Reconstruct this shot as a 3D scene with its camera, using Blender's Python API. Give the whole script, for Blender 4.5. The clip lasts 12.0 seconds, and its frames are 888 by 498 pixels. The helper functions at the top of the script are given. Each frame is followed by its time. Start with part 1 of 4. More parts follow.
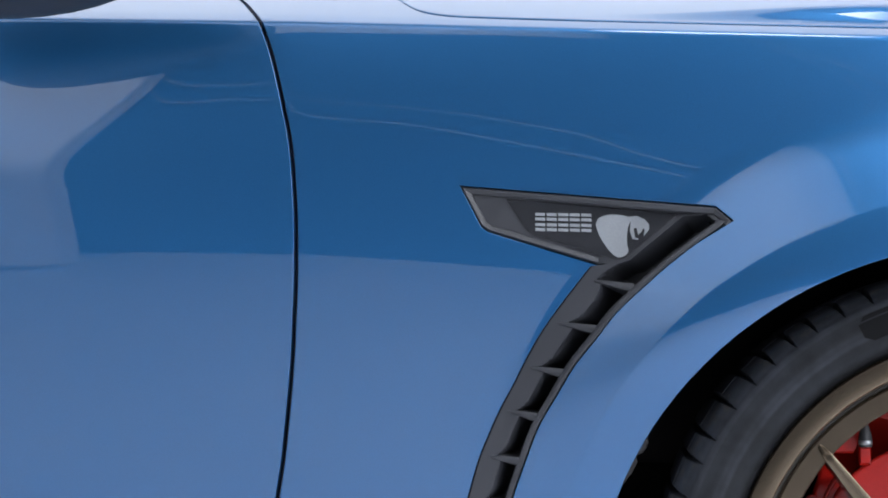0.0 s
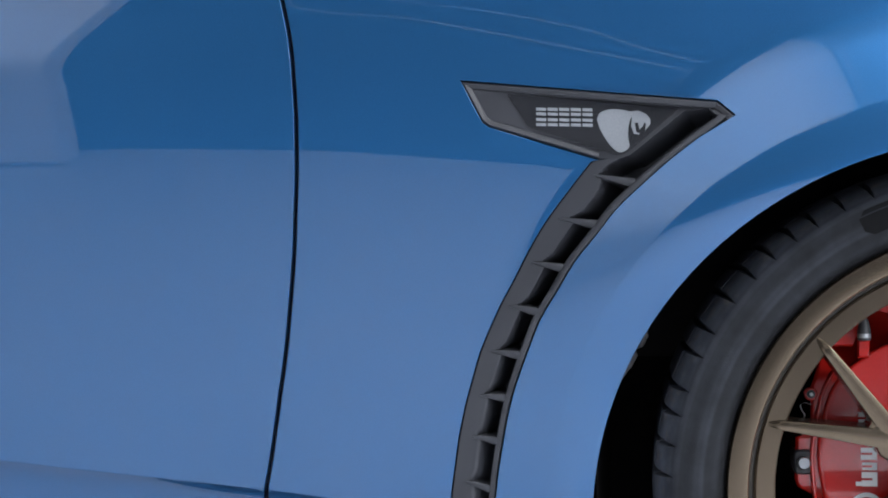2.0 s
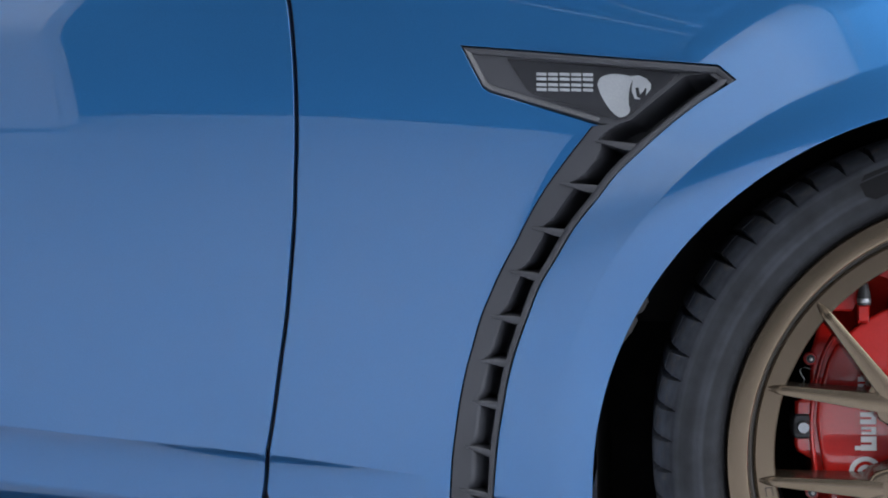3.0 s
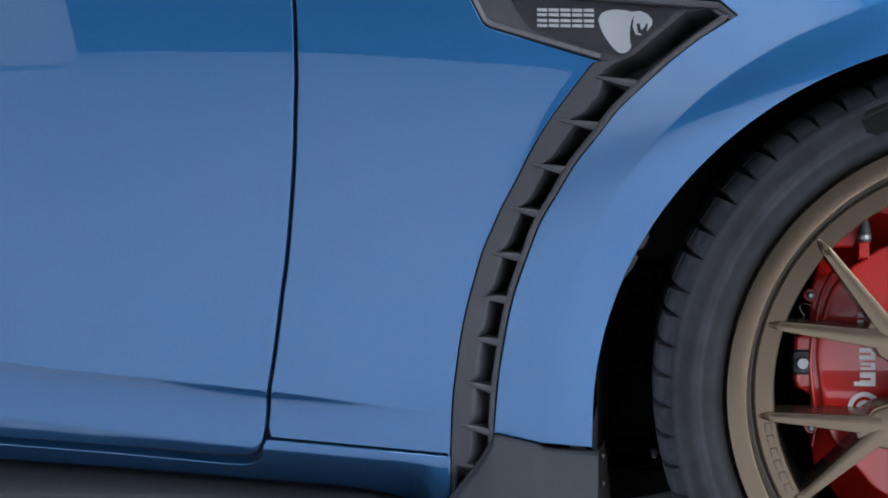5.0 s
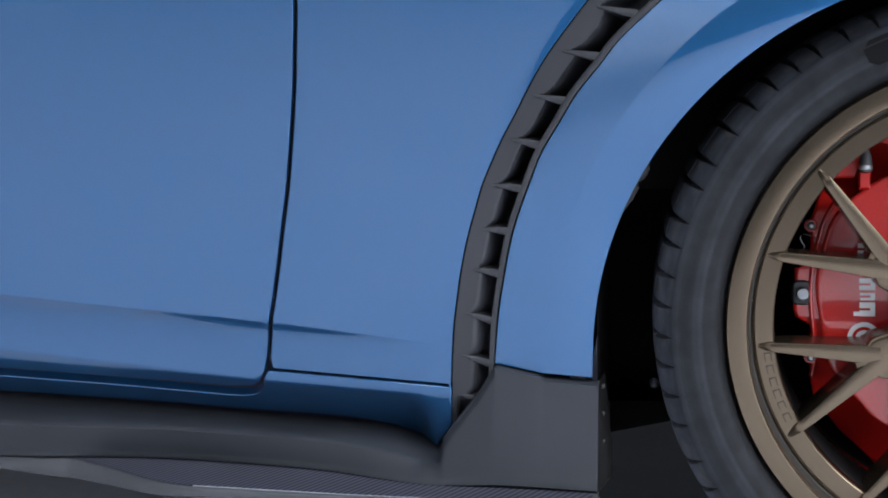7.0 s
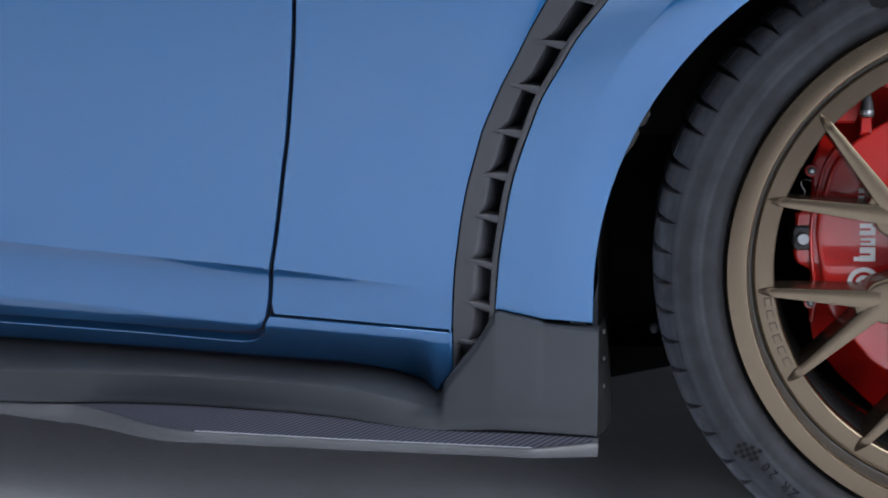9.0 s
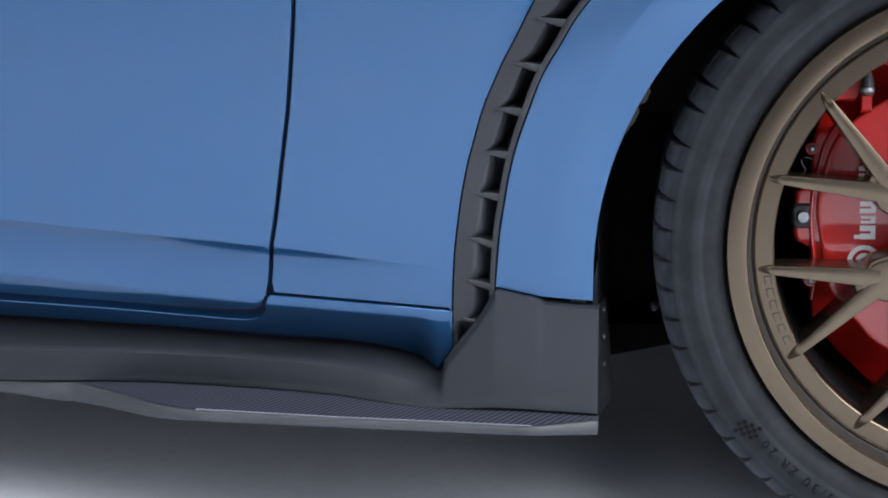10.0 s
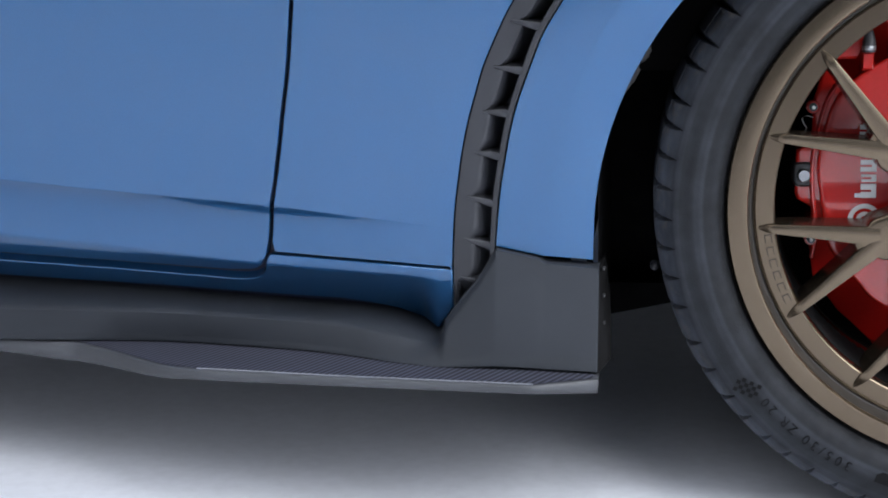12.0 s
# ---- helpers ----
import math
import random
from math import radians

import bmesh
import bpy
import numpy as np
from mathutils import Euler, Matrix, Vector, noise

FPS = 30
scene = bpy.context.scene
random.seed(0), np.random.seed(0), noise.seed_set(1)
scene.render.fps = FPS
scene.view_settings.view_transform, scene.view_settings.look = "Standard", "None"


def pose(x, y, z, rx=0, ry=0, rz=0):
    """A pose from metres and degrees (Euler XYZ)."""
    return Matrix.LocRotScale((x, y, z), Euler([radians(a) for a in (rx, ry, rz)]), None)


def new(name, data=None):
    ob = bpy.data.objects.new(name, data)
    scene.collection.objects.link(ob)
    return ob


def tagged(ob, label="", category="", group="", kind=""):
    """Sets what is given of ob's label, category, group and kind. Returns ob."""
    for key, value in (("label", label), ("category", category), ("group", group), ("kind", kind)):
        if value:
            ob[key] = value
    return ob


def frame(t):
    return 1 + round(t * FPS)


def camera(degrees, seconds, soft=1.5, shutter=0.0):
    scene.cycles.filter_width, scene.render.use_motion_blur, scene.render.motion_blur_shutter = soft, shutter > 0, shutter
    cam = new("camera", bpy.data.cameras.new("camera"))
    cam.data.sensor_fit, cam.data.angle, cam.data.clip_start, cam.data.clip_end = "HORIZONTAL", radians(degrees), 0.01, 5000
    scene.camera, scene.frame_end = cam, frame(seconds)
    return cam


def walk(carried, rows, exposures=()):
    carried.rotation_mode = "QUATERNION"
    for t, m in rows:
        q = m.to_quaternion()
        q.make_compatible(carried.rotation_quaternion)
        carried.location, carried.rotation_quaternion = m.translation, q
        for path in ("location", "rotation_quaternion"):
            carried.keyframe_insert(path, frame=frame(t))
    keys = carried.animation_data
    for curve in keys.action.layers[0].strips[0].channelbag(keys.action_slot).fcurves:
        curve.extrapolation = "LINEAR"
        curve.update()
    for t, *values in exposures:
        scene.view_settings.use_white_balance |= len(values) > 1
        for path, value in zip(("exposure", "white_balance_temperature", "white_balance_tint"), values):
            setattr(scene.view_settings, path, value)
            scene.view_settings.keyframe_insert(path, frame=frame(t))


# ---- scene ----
from mathutils import geometry

# camera: fixed eye on a tripod beside the car, tilting slowly down
cam = camera(33.0, 12.0, soft=1.8)
EYE = (-0.338, -1.587, 0.579)
ROWS = [
    (0.0, 7.825, 4.413, 0.142), (0.5, 7.837, 3.340, 0.193), (1.0, 7.849, 2.231, 0.247), (1.5, 7.859, 1.200, 0.296), (2.0, 7.866, 0.421, 0.334),
    (2.5, 7.870, -0.138, 0.361), (3.0, 7.876, -0.901, 0.398), (5.0, 7.891, -3.303, 0.515), (5.5, 7.895, -3.929, 0.546), (6.0, 7.898, -4.614, 0.579),
    (6.5, 7.900, -5.245, 0.610), (7.0, 7.903, -5.925, 0.643), (9.0, 7.907, -7.993, 0.745), (9.5, 7.908, -8.472, 0.768), (10.0, 7.908, -8.826, 0.786),
    (10.5, 7.908, -9.283, 0.808), (11.0, 7.908, -9.552, 0.821), (11.5, 7.908, -9.982, 0.843), (12.0, 7.908, -10.389, 0.863),
]
walk(cam, [(t, pose(*EYE, 90 + pitch, roll, yaw)) for t, yaw, pitch, roll in ROWS], exposures=[(0.0, 0.08), (3.0, 0.10), (12.0, 0.17)])

# ---------------------------------------------------------------- light
world = bpy.data.worlds.new("world")
scene.world = world
world.use_nodes = True
world.node_tree.nodes["Background"].inputs["Color"].default_value = (0.5, 0.55, 0.65, 1)
world.node_tree.nodes["Background"].inputs["Strength"].default_value = 0.05
SOFTBOX = 0.95
FRONTBOX = 6.4
FILLBOX = 11.0
STANDBOX = 3.8
OVERBOX = 1.1
SIDEBOX = 0.95
FARBOX = 0.2
WALL_Y, ROOM_H, FLOOR_Z = -4.2, 3.6, -0.010


# ---------------------------------------------------------------- materials
def material(name, colour, rough=0.5, metal=0.0, coat=0.0, coat_rough=0.03, coat_ior=1.5, grain=0.0, grain_scale=300.0,
             bump=0.0, bump_scale=800.0, stain=0.0, stain_scale=6.0, rough_vary=0.0, spec=0.5, emit=None, emit_strength=0.0):
    m = bpy.data.materials.new(name)
    m.use_nodes = True
    nodes, links = m.node_tree.nodes, m.node_tree.links
    b = nodes["Principled BSDF"]
    b.inputs["Base Color"].default_value = (*colour, 1)
    b.inputs["Roughness"].default_value = rough
    b.inputs["Metallic"].default_value = metal
    b.inputs["Specular IOR Level"].default_value = spec
    b.inputs["Coat Weight"].default_value = coat
    b.inputs["Coat Roughness"].default_value = coat_rough
    b.inputs["Coat IOR"].default_value = coat_ior
    if emit:
        b.inputs["Emission Color"].default_value = (*emit, 1)
        b.inputs["Emission Strength"].default_value = emit_strength
    coords = nodes.new("ShaderNodeTexCoord")

    def noise_of(scale, detail=3.0):
        n = nodes.new("ShaderNodeTexNoise")
        n.inputs["Scale"].default_value = scale
        n.inputs["Detail"].default_value = detail
        links.new(coords.outputs["Object"], n.inputs["Vector"])
        return n.outputs["Fac"]

    def ranged(fac, lo, hi):
        r = nodes.new("ShaderNodeMapRange")
        r.inputs["From Min"].default_value, r.inputs["From Max"].default_value = 0.25, 0.75
        r.inputs["To Min"].default_value, r.inputs["To Max"].default_value = lo, hi
        links.new(fac, r.inputs["Value"])
        return r.outputs["Result"]

    value = None
    if grain:
        value = ranged(noise_of(grain_scale, 2.0), 1 - grain, 1 + grain)
    if stain:
        s = ranged(noise_of(stain_scale, 5.0), 1 - stain, 1 + stain)
        if value is None:
            value = s
        else:
            mul = nodes.new("ShaderNodeMath")
            mul.operation = "MULTIPLY"
            links.new(value, mul.inputs[0])
            links.new(s, mul.inputs[1])
            value = mul.outputs[0]
    if value is not None:
        v = nodes.new("ShaderNodeVectorMath")
        v.operation = "SCALE"
        v.inputs[0].default_value = colour
        links.new(value, v.inputs["Scale"])
        links.new(v.outputs[0], b.inputs["Base Color"])
    if rough_vary:
        links.new(ranged(noise_of(stain_scale * 2.3, 4.0), rough - rough_vary, rough + rough_vary), b.inputs["Roughness"])
    if bump:
        k = nodes.new("ShaderNodeBump")
        k.inputs["Strength"].default_value = bump
        k.inputs["Distance"].default_value = 0.001
        links.new(noise_of(bump_scale, 2.0), k.inputs["Height"])
        links.new(k.outputs["Normal"], b.inputs["Normal"])
    return m


PAINT = material("blue_metallic_paint", (0.0125, 0.105, 0.270), 0.38, 0.75, coat=1.0, coat_rough=0.015, coat_ior=1.65, grain=0.10, grain_scale=1500)
GAP = material("dark_blue_seam", (0.010, 0.009, 0.030), 0.6)
SATIN = material("satin_black_plastic", (0.026, 0.028, 0.034), 0.42, bump=0.10, bump_scale=1800, stain=0.1, rough_vary=0.06)
DUCT = material("black_duct_plastic", (0.026, 0.027, 0.030), 0.55)
PIANO = material("piano_black_plastic", (0.018, 0.019, 0.022), 0.22, coat=0.6, coat_rough=0.02)
SILVER = material("silver_print", (0.29, 0.31, 0.33), 0.36, 0.5, grain=0.06, grain_scale=500)
CABLE = material("pale_cable_rubber", (0.62, 0.64, 0.68), 0.6)
BEAD = material("added_glint_bead", (0.25, 0.26, 0.30), 0.15, 0.6)
UNDERSIDE = material("underside_panel", (0.30, 0.30, 0.31), 0.8, stain=0.3)
SKIRT = material("charcoal_plastic", (0.0295, 0.0338, 0.0410), 0.52, spec=0.25, bump=0.12, bump_scale=1500, stain=0.14, rough_vary=0.08)
LIP = material("grey_lip_plastic", (0.060, 0.064, 0.072), 0.5, bump=0.1, bump_scale=900, stain=0.15, stain_scale=9)
BRONZE = material("satin_bronze", (0.150, 0.117, 0.083), 0.27, 0.93, grain=0.05, grain_scale=1800, stain=0.05)
# darker copy of the bronze: painted shade in the groove, and engraved bars
BRONZE_DARK = material("groove_shade_and_engraving", (0.022, 0.019, 0.016), 0.6, 0.2)
RUBBER = material("tyre_rubber", (0.0125, 0.0143, 0.0180), 0.66, spec=0.20, bump=0.25, bump_scale=500, stain=0.35, stain_scale=38, rough_vary=0.1)
RUBBER_PRINT = material("tyre_moulded_marking", (0.0055, 0.0056, 0.0064), 0.9, spec=0.15)
BLACK = material("black_liner", (0.032, 0.031, 0.032), 0.8, spec=0.1, stain=0.3)
# also lines the wheel barrel, where the black stands in for shade
FOAM_AND_SHADE = material("black_foam_and_shade", (0.008, 0.008, 0.0085), 0.9, spec=0.1, stain=0.3, stain_scale=40, bump=0.3, bump_scale=300)
RED = material("red_caliper_enamel", (0.46, 0.012, 0.008), 0.26, coat=1.0, coat_rough=0.03, grain=0.05, stain=0.1)
WHITE = material("white_print", (0.80, 0.80, 0.80), 0.45)
STEEL = material("brushed_steel", (0.32, 0.32, 0.33), 0.35, 1.0, stain=0.15, stain_scale=30)
BOLT = material("zinc_bolt", (0.34, 0.36, 0.38), 0.45, 0.8)
IRON = material("brake_disc_iron", (0.06, 0.06, 0.065), 0.5, 0.8)
FLOOR = material("pale_studio_floor", (0.715, 0.740, 0.790), 0.55, spec=0.15, grain=0.04, grain_scale=60, stain=0.05, stain_scale=3, bump=0.15, bump_scale=220, rough_vary=0.06)
DARK_WALL = material("dark_wall", (0.03, 0.036, 0.05), 0.9, stain=0.1)
PALE_WALL = material("pale_wall", (0.80, 0.81, 0.84), 0.9, stain=0.05)
CEILING = material("grey_ceiling", (0.16, 0.165, 0.175), 0.9, stain=0.04)
OVER_GLOW = material("dim_softbox_fabric", (0.8, 0.8, 0.8), 0.9, emit=(0.93, 0.95, 1.0), emit_strength=OVERBOX)
FAR_GLOW = material("far_softbox_fabric", (0.8, 0.8, 0.8), 0.9, emit=(0.90, 0.92, 1.0), emit_strength=FARBOX)
SIDE_GLOW = material("side_softbox_fabric", (0.8, 0.8, 0.8), 0.9, emit=(0.90, 0.92, 1.0), emit_strength=SIDEBOX)
STAND_GLOW = material("standing_softbox_fabric", (0.8, 0.8, 0.8), 0.9, emit=(0.90, 0.93, 1.0), emit_strength=STANDBOX)
FRONT_GLOW = material("front_softbox_fabric", (0.8, 0.8, 0.8), 0.9, emit=(0.93, 0.95, 1.0), emit_strength=FRONTBOX)
FILL_GLOW = material("added_fill_softbox_fabric", (0.8, 0.8, 0.8), 0.9, emit=(0.93, 0.95, 1.0), emit_strength=FILLBOX)
GLOW = material("softbox_fabric", (0.8, 0.8, 0.8), 0.9, emit=(0.93, 0.95, 1.0), emit_strength=SOFTBOX)


def hot_topped(m, low, high, foot, height):
    """A strip light's fabric: brightest near the lamp at its top, fainter towards its foot."""
    nodes, links = m.node_tree.nodes, m.node_tree.links
    coords = nodes.new("ShaderNodeTexCoord")
    split = nodes.new("ShaderNodeSeparateXYZ")
    links.new(coords.outputs["Object"], split.inputs["Vector"])
    r = nodes.new("ShaderNodeMapRange")
    r.interpolation_type = "SMOOTHSTEP"
    r.inputs["From Min"].default_value, r.inputs["From Max"].default_value = foot, height
    r.inputs["To Min"].default_value, r.inputs["To Max"].default_value = low, high
    links.new(split.outputs["Z"], r.inputs["Value"])
    links.new(r.outputs["Result"], nodes["Principled BSDF"].inputs["Emission Strength"])


def edge_falloff(m, strength, rim):
    """A flat softbox: its fabric is brightest in the middle and fades towards the frame."""
    nodes, links = m.node_tree.nodes, m.node_tree.links
    coords = nodes.new("ShaderNodeTexCoord")
    split = nodes.new("ShaderNodeSeparateXYZ")
    links.new(coords.outputs["Generated"], split.inputs["Vector"])
    flip = nodes.new("ShaderNodeMath")
    flip.operation = "PINGPONG"
    flip.inputs[1].default_value = 0.5
    links.new(split.outputs["X"], flip.inputs[0])
    r = nodes.new("ShaderNodeMapRange")
    r.interpolation_type = "SMOOTHSTEP"
    r.inputs["From Max"].default_value = 0.16
    r.inputs["To Min"].default_value = rim
    links.new(flip.outputs[0], r.inputs["Value"])
    mul = nodes.new("ShaderNodeMath")
    mul.operation = "MULTIPLY"
    mul.inputs[0].default_value = strength
    links.new(r.outputs["Result"], mul.inputs[1])
    links.new(mul.outputs[0], nodes["Principled BSDF"].inputs["Emission Strength"])


hot_topped(SIDE_GLOW, 0.20, SIDEBOX, 0.75, 1.75)
hot_topped(STAND_GLOW, 0.5 * STANDBOX, STANDBOX, 0.0, 1.3)
edge_falloff(GLOW, SOFTBOX, 0.30)
edge_falloff(FRONT_GLOW, FRONTBOX, 0.30)
edge_falloff(FILL_GLOW, FILLBOX, 0.30)


def carbon_material():
    m = material("carbon_fibre_weave", (0.03, 0.032, 0.04), 0.5, spec=0.12)
    nodes, links = m.node_tree.nodes, m.node_tree.links
    coords = nodes.new("ShaderNodeTexCoord")
    mapping = nodes.new("ShaderNodeMapping")
    mapping.inputs["Rotation"].default_value = (0, 0, radians(24))
    wave = nodes.new("ShaderNodeTexWave")
    wave.inputs["Scale"].default_value = 43
    wave.inputs["Distortion"].default_value = 0.4
    ramp = nodes.new("ShaderNodeValToRGB")
    ramp.color_ramp.elements[0].color = (0.0015, 0.002, 0.005, 1)
    ramp.color_ramp.elements[1].color = (0.098, 0.102, 0.135, 1)
    links.new(coords.outputs["Object"], mapping.inputs["Vector"])
    links.new(mapping.outputs["Vector"], wave.inputs["Vector"])
    links.new(wave.outputs["Fac"], ramp.inputs["Fac"])
    links.new(ramp.outputs["Color"], nodes["Principled BSDF"].inputs["Base Color"])
    return m


CARBON = carbon_material()


def scuffed_rubber():
    """Faint streaks that run round the tyre; shoulder bands mix dust with painted light."""
    nodes, links = RUBBER.node_tree.nodes, RUBBER.node_tree.links
    coords = nodes.new("ShaderNodeTexCoord")
    mapping = nodes.new("ShaderNodeMapping")
    mapping.inputs["Location"].default_value = (-0.0133, 0, -0.3325)
    mapping.inputs["Scale"].default_value = (1, 0.15, 1)
    length = nodes.new("ShaderNodeVectorMath")
    length.operation = "LENGTH"
    streak = nodes.new("ShaderNodeTexNoise")
    streak.noise_dimensions = "1D"
    streak.inputs["Scale"].default_value = 60
    streak.inputs["Detail"].default_value = 4
    spread = nodes.new("ShaderNodeMapRange")
    spread.inputs["From Min"].default_value, spread.inputs["From Max"].default_value = 0.3, 0.7
    spread.inputs["To Min"].default_value, spread.inputs["To Max"].default_value = 0.75, 1.35
    # outer levels mix the shoulder's dust with brightness painted in for missing light
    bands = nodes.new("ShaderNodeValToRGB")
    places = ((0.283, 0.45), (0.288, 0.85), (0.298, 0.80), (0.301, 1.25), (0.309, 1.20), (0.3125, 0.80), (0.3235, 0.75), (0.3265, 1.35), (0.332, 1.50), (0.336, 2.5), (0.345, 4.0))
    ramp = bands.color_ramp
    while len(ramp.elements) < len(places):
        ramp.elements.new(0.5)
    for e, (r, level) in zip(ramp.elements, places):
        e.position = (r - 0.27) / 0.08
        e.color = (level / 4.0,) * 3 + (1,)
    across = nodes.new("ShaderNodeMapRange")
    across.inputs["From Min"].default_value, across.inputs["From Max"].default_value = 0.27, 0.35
    scuff = nodes.new("ShaderNodeTexNoise")
    scuff.inputs["Scale"].default_value = 85
    scuff.inputs["Detail"].default_value = 5
    scuff.inputs["Roughness"].default_value = 0.65
    worn = nodes.new("ShaderNodeMapRange")
    worn.inputs["From Min"].default_value, worn.inputs["From Max"].default_value = 0.52, 0.68
    worn.inputs["To Min"].default_value, worn.inputs["To Max"].default_value = 0.0, 1.0
    shoulder_only = nodes.new("ShaderNodeMapRange")
    shoulder_only.inputs["From Min"].default_value, shoulder_only.inputs["From Max"].default_value = 0.333, 0.341
    patch = nodes.new("ShaderNodeMath")
    patch.operation = "MULTIPLY"
    mix = nodes.new("ShaderNodeMix")
    mix.data_type = "RGBA"
    mix.inputs["B"].default_value = (0.085, 0.078, 0.072, 1)
    dust_and_light = nodes.new("ShaderNodeMath")
    dust_and_light.operation = "MULTIPLY"
    scale = nodes.new("ShaderNodeVectorMath")
    scale.operation = "SCALE"
    b = nodes["Principled BSDF"]
    old = b.inputs["Base Color"].links[0].from_socket
    links.new(coords.outputs["Object"], mapping.inputs["Vector"])
    links.new(mapping.outputs["Vector"], length.inputs[0])
    links.new(length.outputs["Value"], streak.inputs["W"])
    links.new(streak.outputs["Fac"], spread.inputs["Value"])
    links.new(old, scale.inputs[0])
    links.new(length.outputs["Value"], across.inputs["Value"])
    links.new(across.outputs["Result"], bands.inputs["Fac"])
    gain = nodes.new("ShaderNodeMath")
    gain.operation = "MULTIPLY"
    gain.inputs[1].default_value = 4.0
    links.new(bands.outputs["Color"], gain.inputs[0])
    links.new(gain.outputs[0], dust_and_light.inputs[0])
    links.new(spread.outputs["Result"], dust_and_light.inputs[1])
    links.new(dust_and_light.outputs[0], scale.inputs["Scale"])
    links.new(coords.outputs["Object"], scuff.inputs["Vector"])
    links.new(scuff.outputs["Fac"], worn.inputs["Value"])
    links.new(length.outputs["Value"], shoulder_only.inputs["Value"])
    links.new(worn.outputs["Result"], patch.inputs[0])
    links.new(shoulder_only.outputs["Result"], patch.inputs[1])
    links.new(patch.outputs[0], mix.inputs["Factor"])
    links.new(scale.outputs[0], mix.inputs["A"])
    links.new(mix.outputs["Result"], b.inputs["Base Color"])


scuffed_rubber()


# ---------------------------------------------------------------- building helpers
def part(name, bm, mat, parent=None, label="", smooth=True):
    me = bpy.data.meshes.new(name)
    bm.to_mesh(me)
    bm.free()
    me.materials.append(mat)
    if smooth:
        me.shade_smooth()
    ob = new(name, me)
    if parent:
        ob.parent = parent
    if label:
        ob["label"] = label
    return ob


def sharpen(ob, degrees=35):
    ob.data.set_sharp_from_angle(angle=radians(degrees))
    return ob


def quads(bm, rows, close_u=False, close_v=False):
    """Faces between rows of points; all rows have the same length."""
    vs = [[bm.verts.new(p) for p in row] for row in rows]
    nu, nv = len(vs), len(vs[0])
    for i in range(nu if close_u else nu - 1):
        for j in range(nv if close_v else nv - 1):
            a, b = vs[i], vs[(i + 1) % nu]
            bm.faces.new((a[j], b[j], b[(j + 1) % nv], a[(j + 1) % nv]))
    return vs


def lathe(bm, profile, segments, centre, start=0.0, sweep=360.0):
    """Turn (radius, y) round the car's cross axis at centre (x, z)."""
    closed = sweep >= 360
    n = segments if closed else segments + 1
    rows = []
    for i in range(n):
        a = radians(start + sweep * i / segments)
        rows.append([(centre[0] + r * math.cos(a), y, centre[1] + r * math.sin(a)) for r, y in profile])
    return quads(bm, rows, close_u=closed)


def prism(bm, outline, y0, y1, bevel=0.0):
    """A slab with the outline (x, z) between y0 (front) and y1 (back), its front edge bevelled."""
    n = len(outline)
    cx, cz = sum(p[0] for p in outline) / n, sum(p[1] for p in outline) / n

    def ring(y, inset):
        out = []
        for x, z in outline:
            d = math.hypot(x - cx, z - cz) or 1
            out.append(bm.verts.new((x - (x - cx) / d * inset, y, z - (z - cz) / d * inset)))
        return out

    rings = [ring(y0, bevel), ring(y0 + bevel, 0), ring(y1, 0)] if bevel else [ring(y0, 0), ring(y1, 0)]
    bm.faces.new(rings[0])
    bm.faces.new(rings[-1][::-1])
    for a, b in zip(rings, rings[1:]):
        for i in range(n):
            bm.faces.new((a[i], a[(i + 1) % n], b[(i + 1) % n], b[i]))
    bmesh.ops.recalc_face_normals(bm, faces=bm.faces)


def curve_through(points, per=6):
    """Catmull-Rom through the points."""
    out = []
    p = [points[0], *points, points[-1]]
    for i in range(1, len(p) - 2):
        for k in range(per):
            t = k / per
            out.append(tuple(0.5 * (2 * b + (c - a) * t + (2 * a - 5 * b + 4 * c - d) * t * t + (3 * b - a - 3 * c + d) * t ** 3)
                             for a, b, c, d in zip(p[i - 1], p[i], p[i + 1], p[i + 2])))
    out.append(tuple(points[-1]))
    return out


def resample(points, n):
    pts = np.array(points, float)
    length = np.concatenate([[0], np.cumsum(np.linalg.norm(np.diff(pts, axis=0), axis=1))])
    s = np.linspace(0, length[-1], n)
    return np.stack([np.interp(s, length, pts[:, k]) for k in range(pts.shape[1])], axis=1)


def ease(q):
    q = min(1.0, max(0.0, q))
    return q * q * (3 - 2 * q)


# ---------------------------------------------------------------- the car's side, as a surface of (x, v)
TILT_KNOTS = [(-0.86, -58), (-0.745, -49), (-0.699, -46), (-0.692, -7), (-0.42, -6.5), (-0.25, -7.1),
              (-0.17, -4.4), (-0.10, -2.0), (-0.05, 1.5), (-0.004, 6.0), (0.004, 56.0), (0.03, 60.0), (0.40, 74.0)]
V_STEP = 0.001
V_TAB = np.arange(-0.86, 0.40, V_STEP)
TILT_TAB = np.radians(np.interp(V_TAB, [k[0] for k in TILT_KNOTS], [k[1] for k in TILT_KNOTS]))
Y_TAB = np.cumsum(np.sin(TILT_TAB)) * V_STEP
Z_TAB = np.cumsum(np.cos(TILT_TAB)) * V_STEP
Y_TAB -= np.interp(-0.30, V_TAB, Y_TAB) + 0.02
Z_TAB -= np.interp(0.0, V_TAB, Z_TAB)


SILL_Y = float(np.interp(-0.692, V_TAB, Y_TAB))


def shoulder(x):
    return 0.950 - 0.058 * (x + 0.768)


def crease_z(x):
    return 0.3275 - 0.1217 * (x + 0.751)


def foot_roll(x):
    """The door's foot turns under a little earlier towards the rear."""
    return 0.013 * ease((-0.74 - x) / 0.42)


# flare round the wheel arch: steady slope outside its crease, then running out softly
FLARE_R = np.arange(0.45, 0.5605, 0.0005)
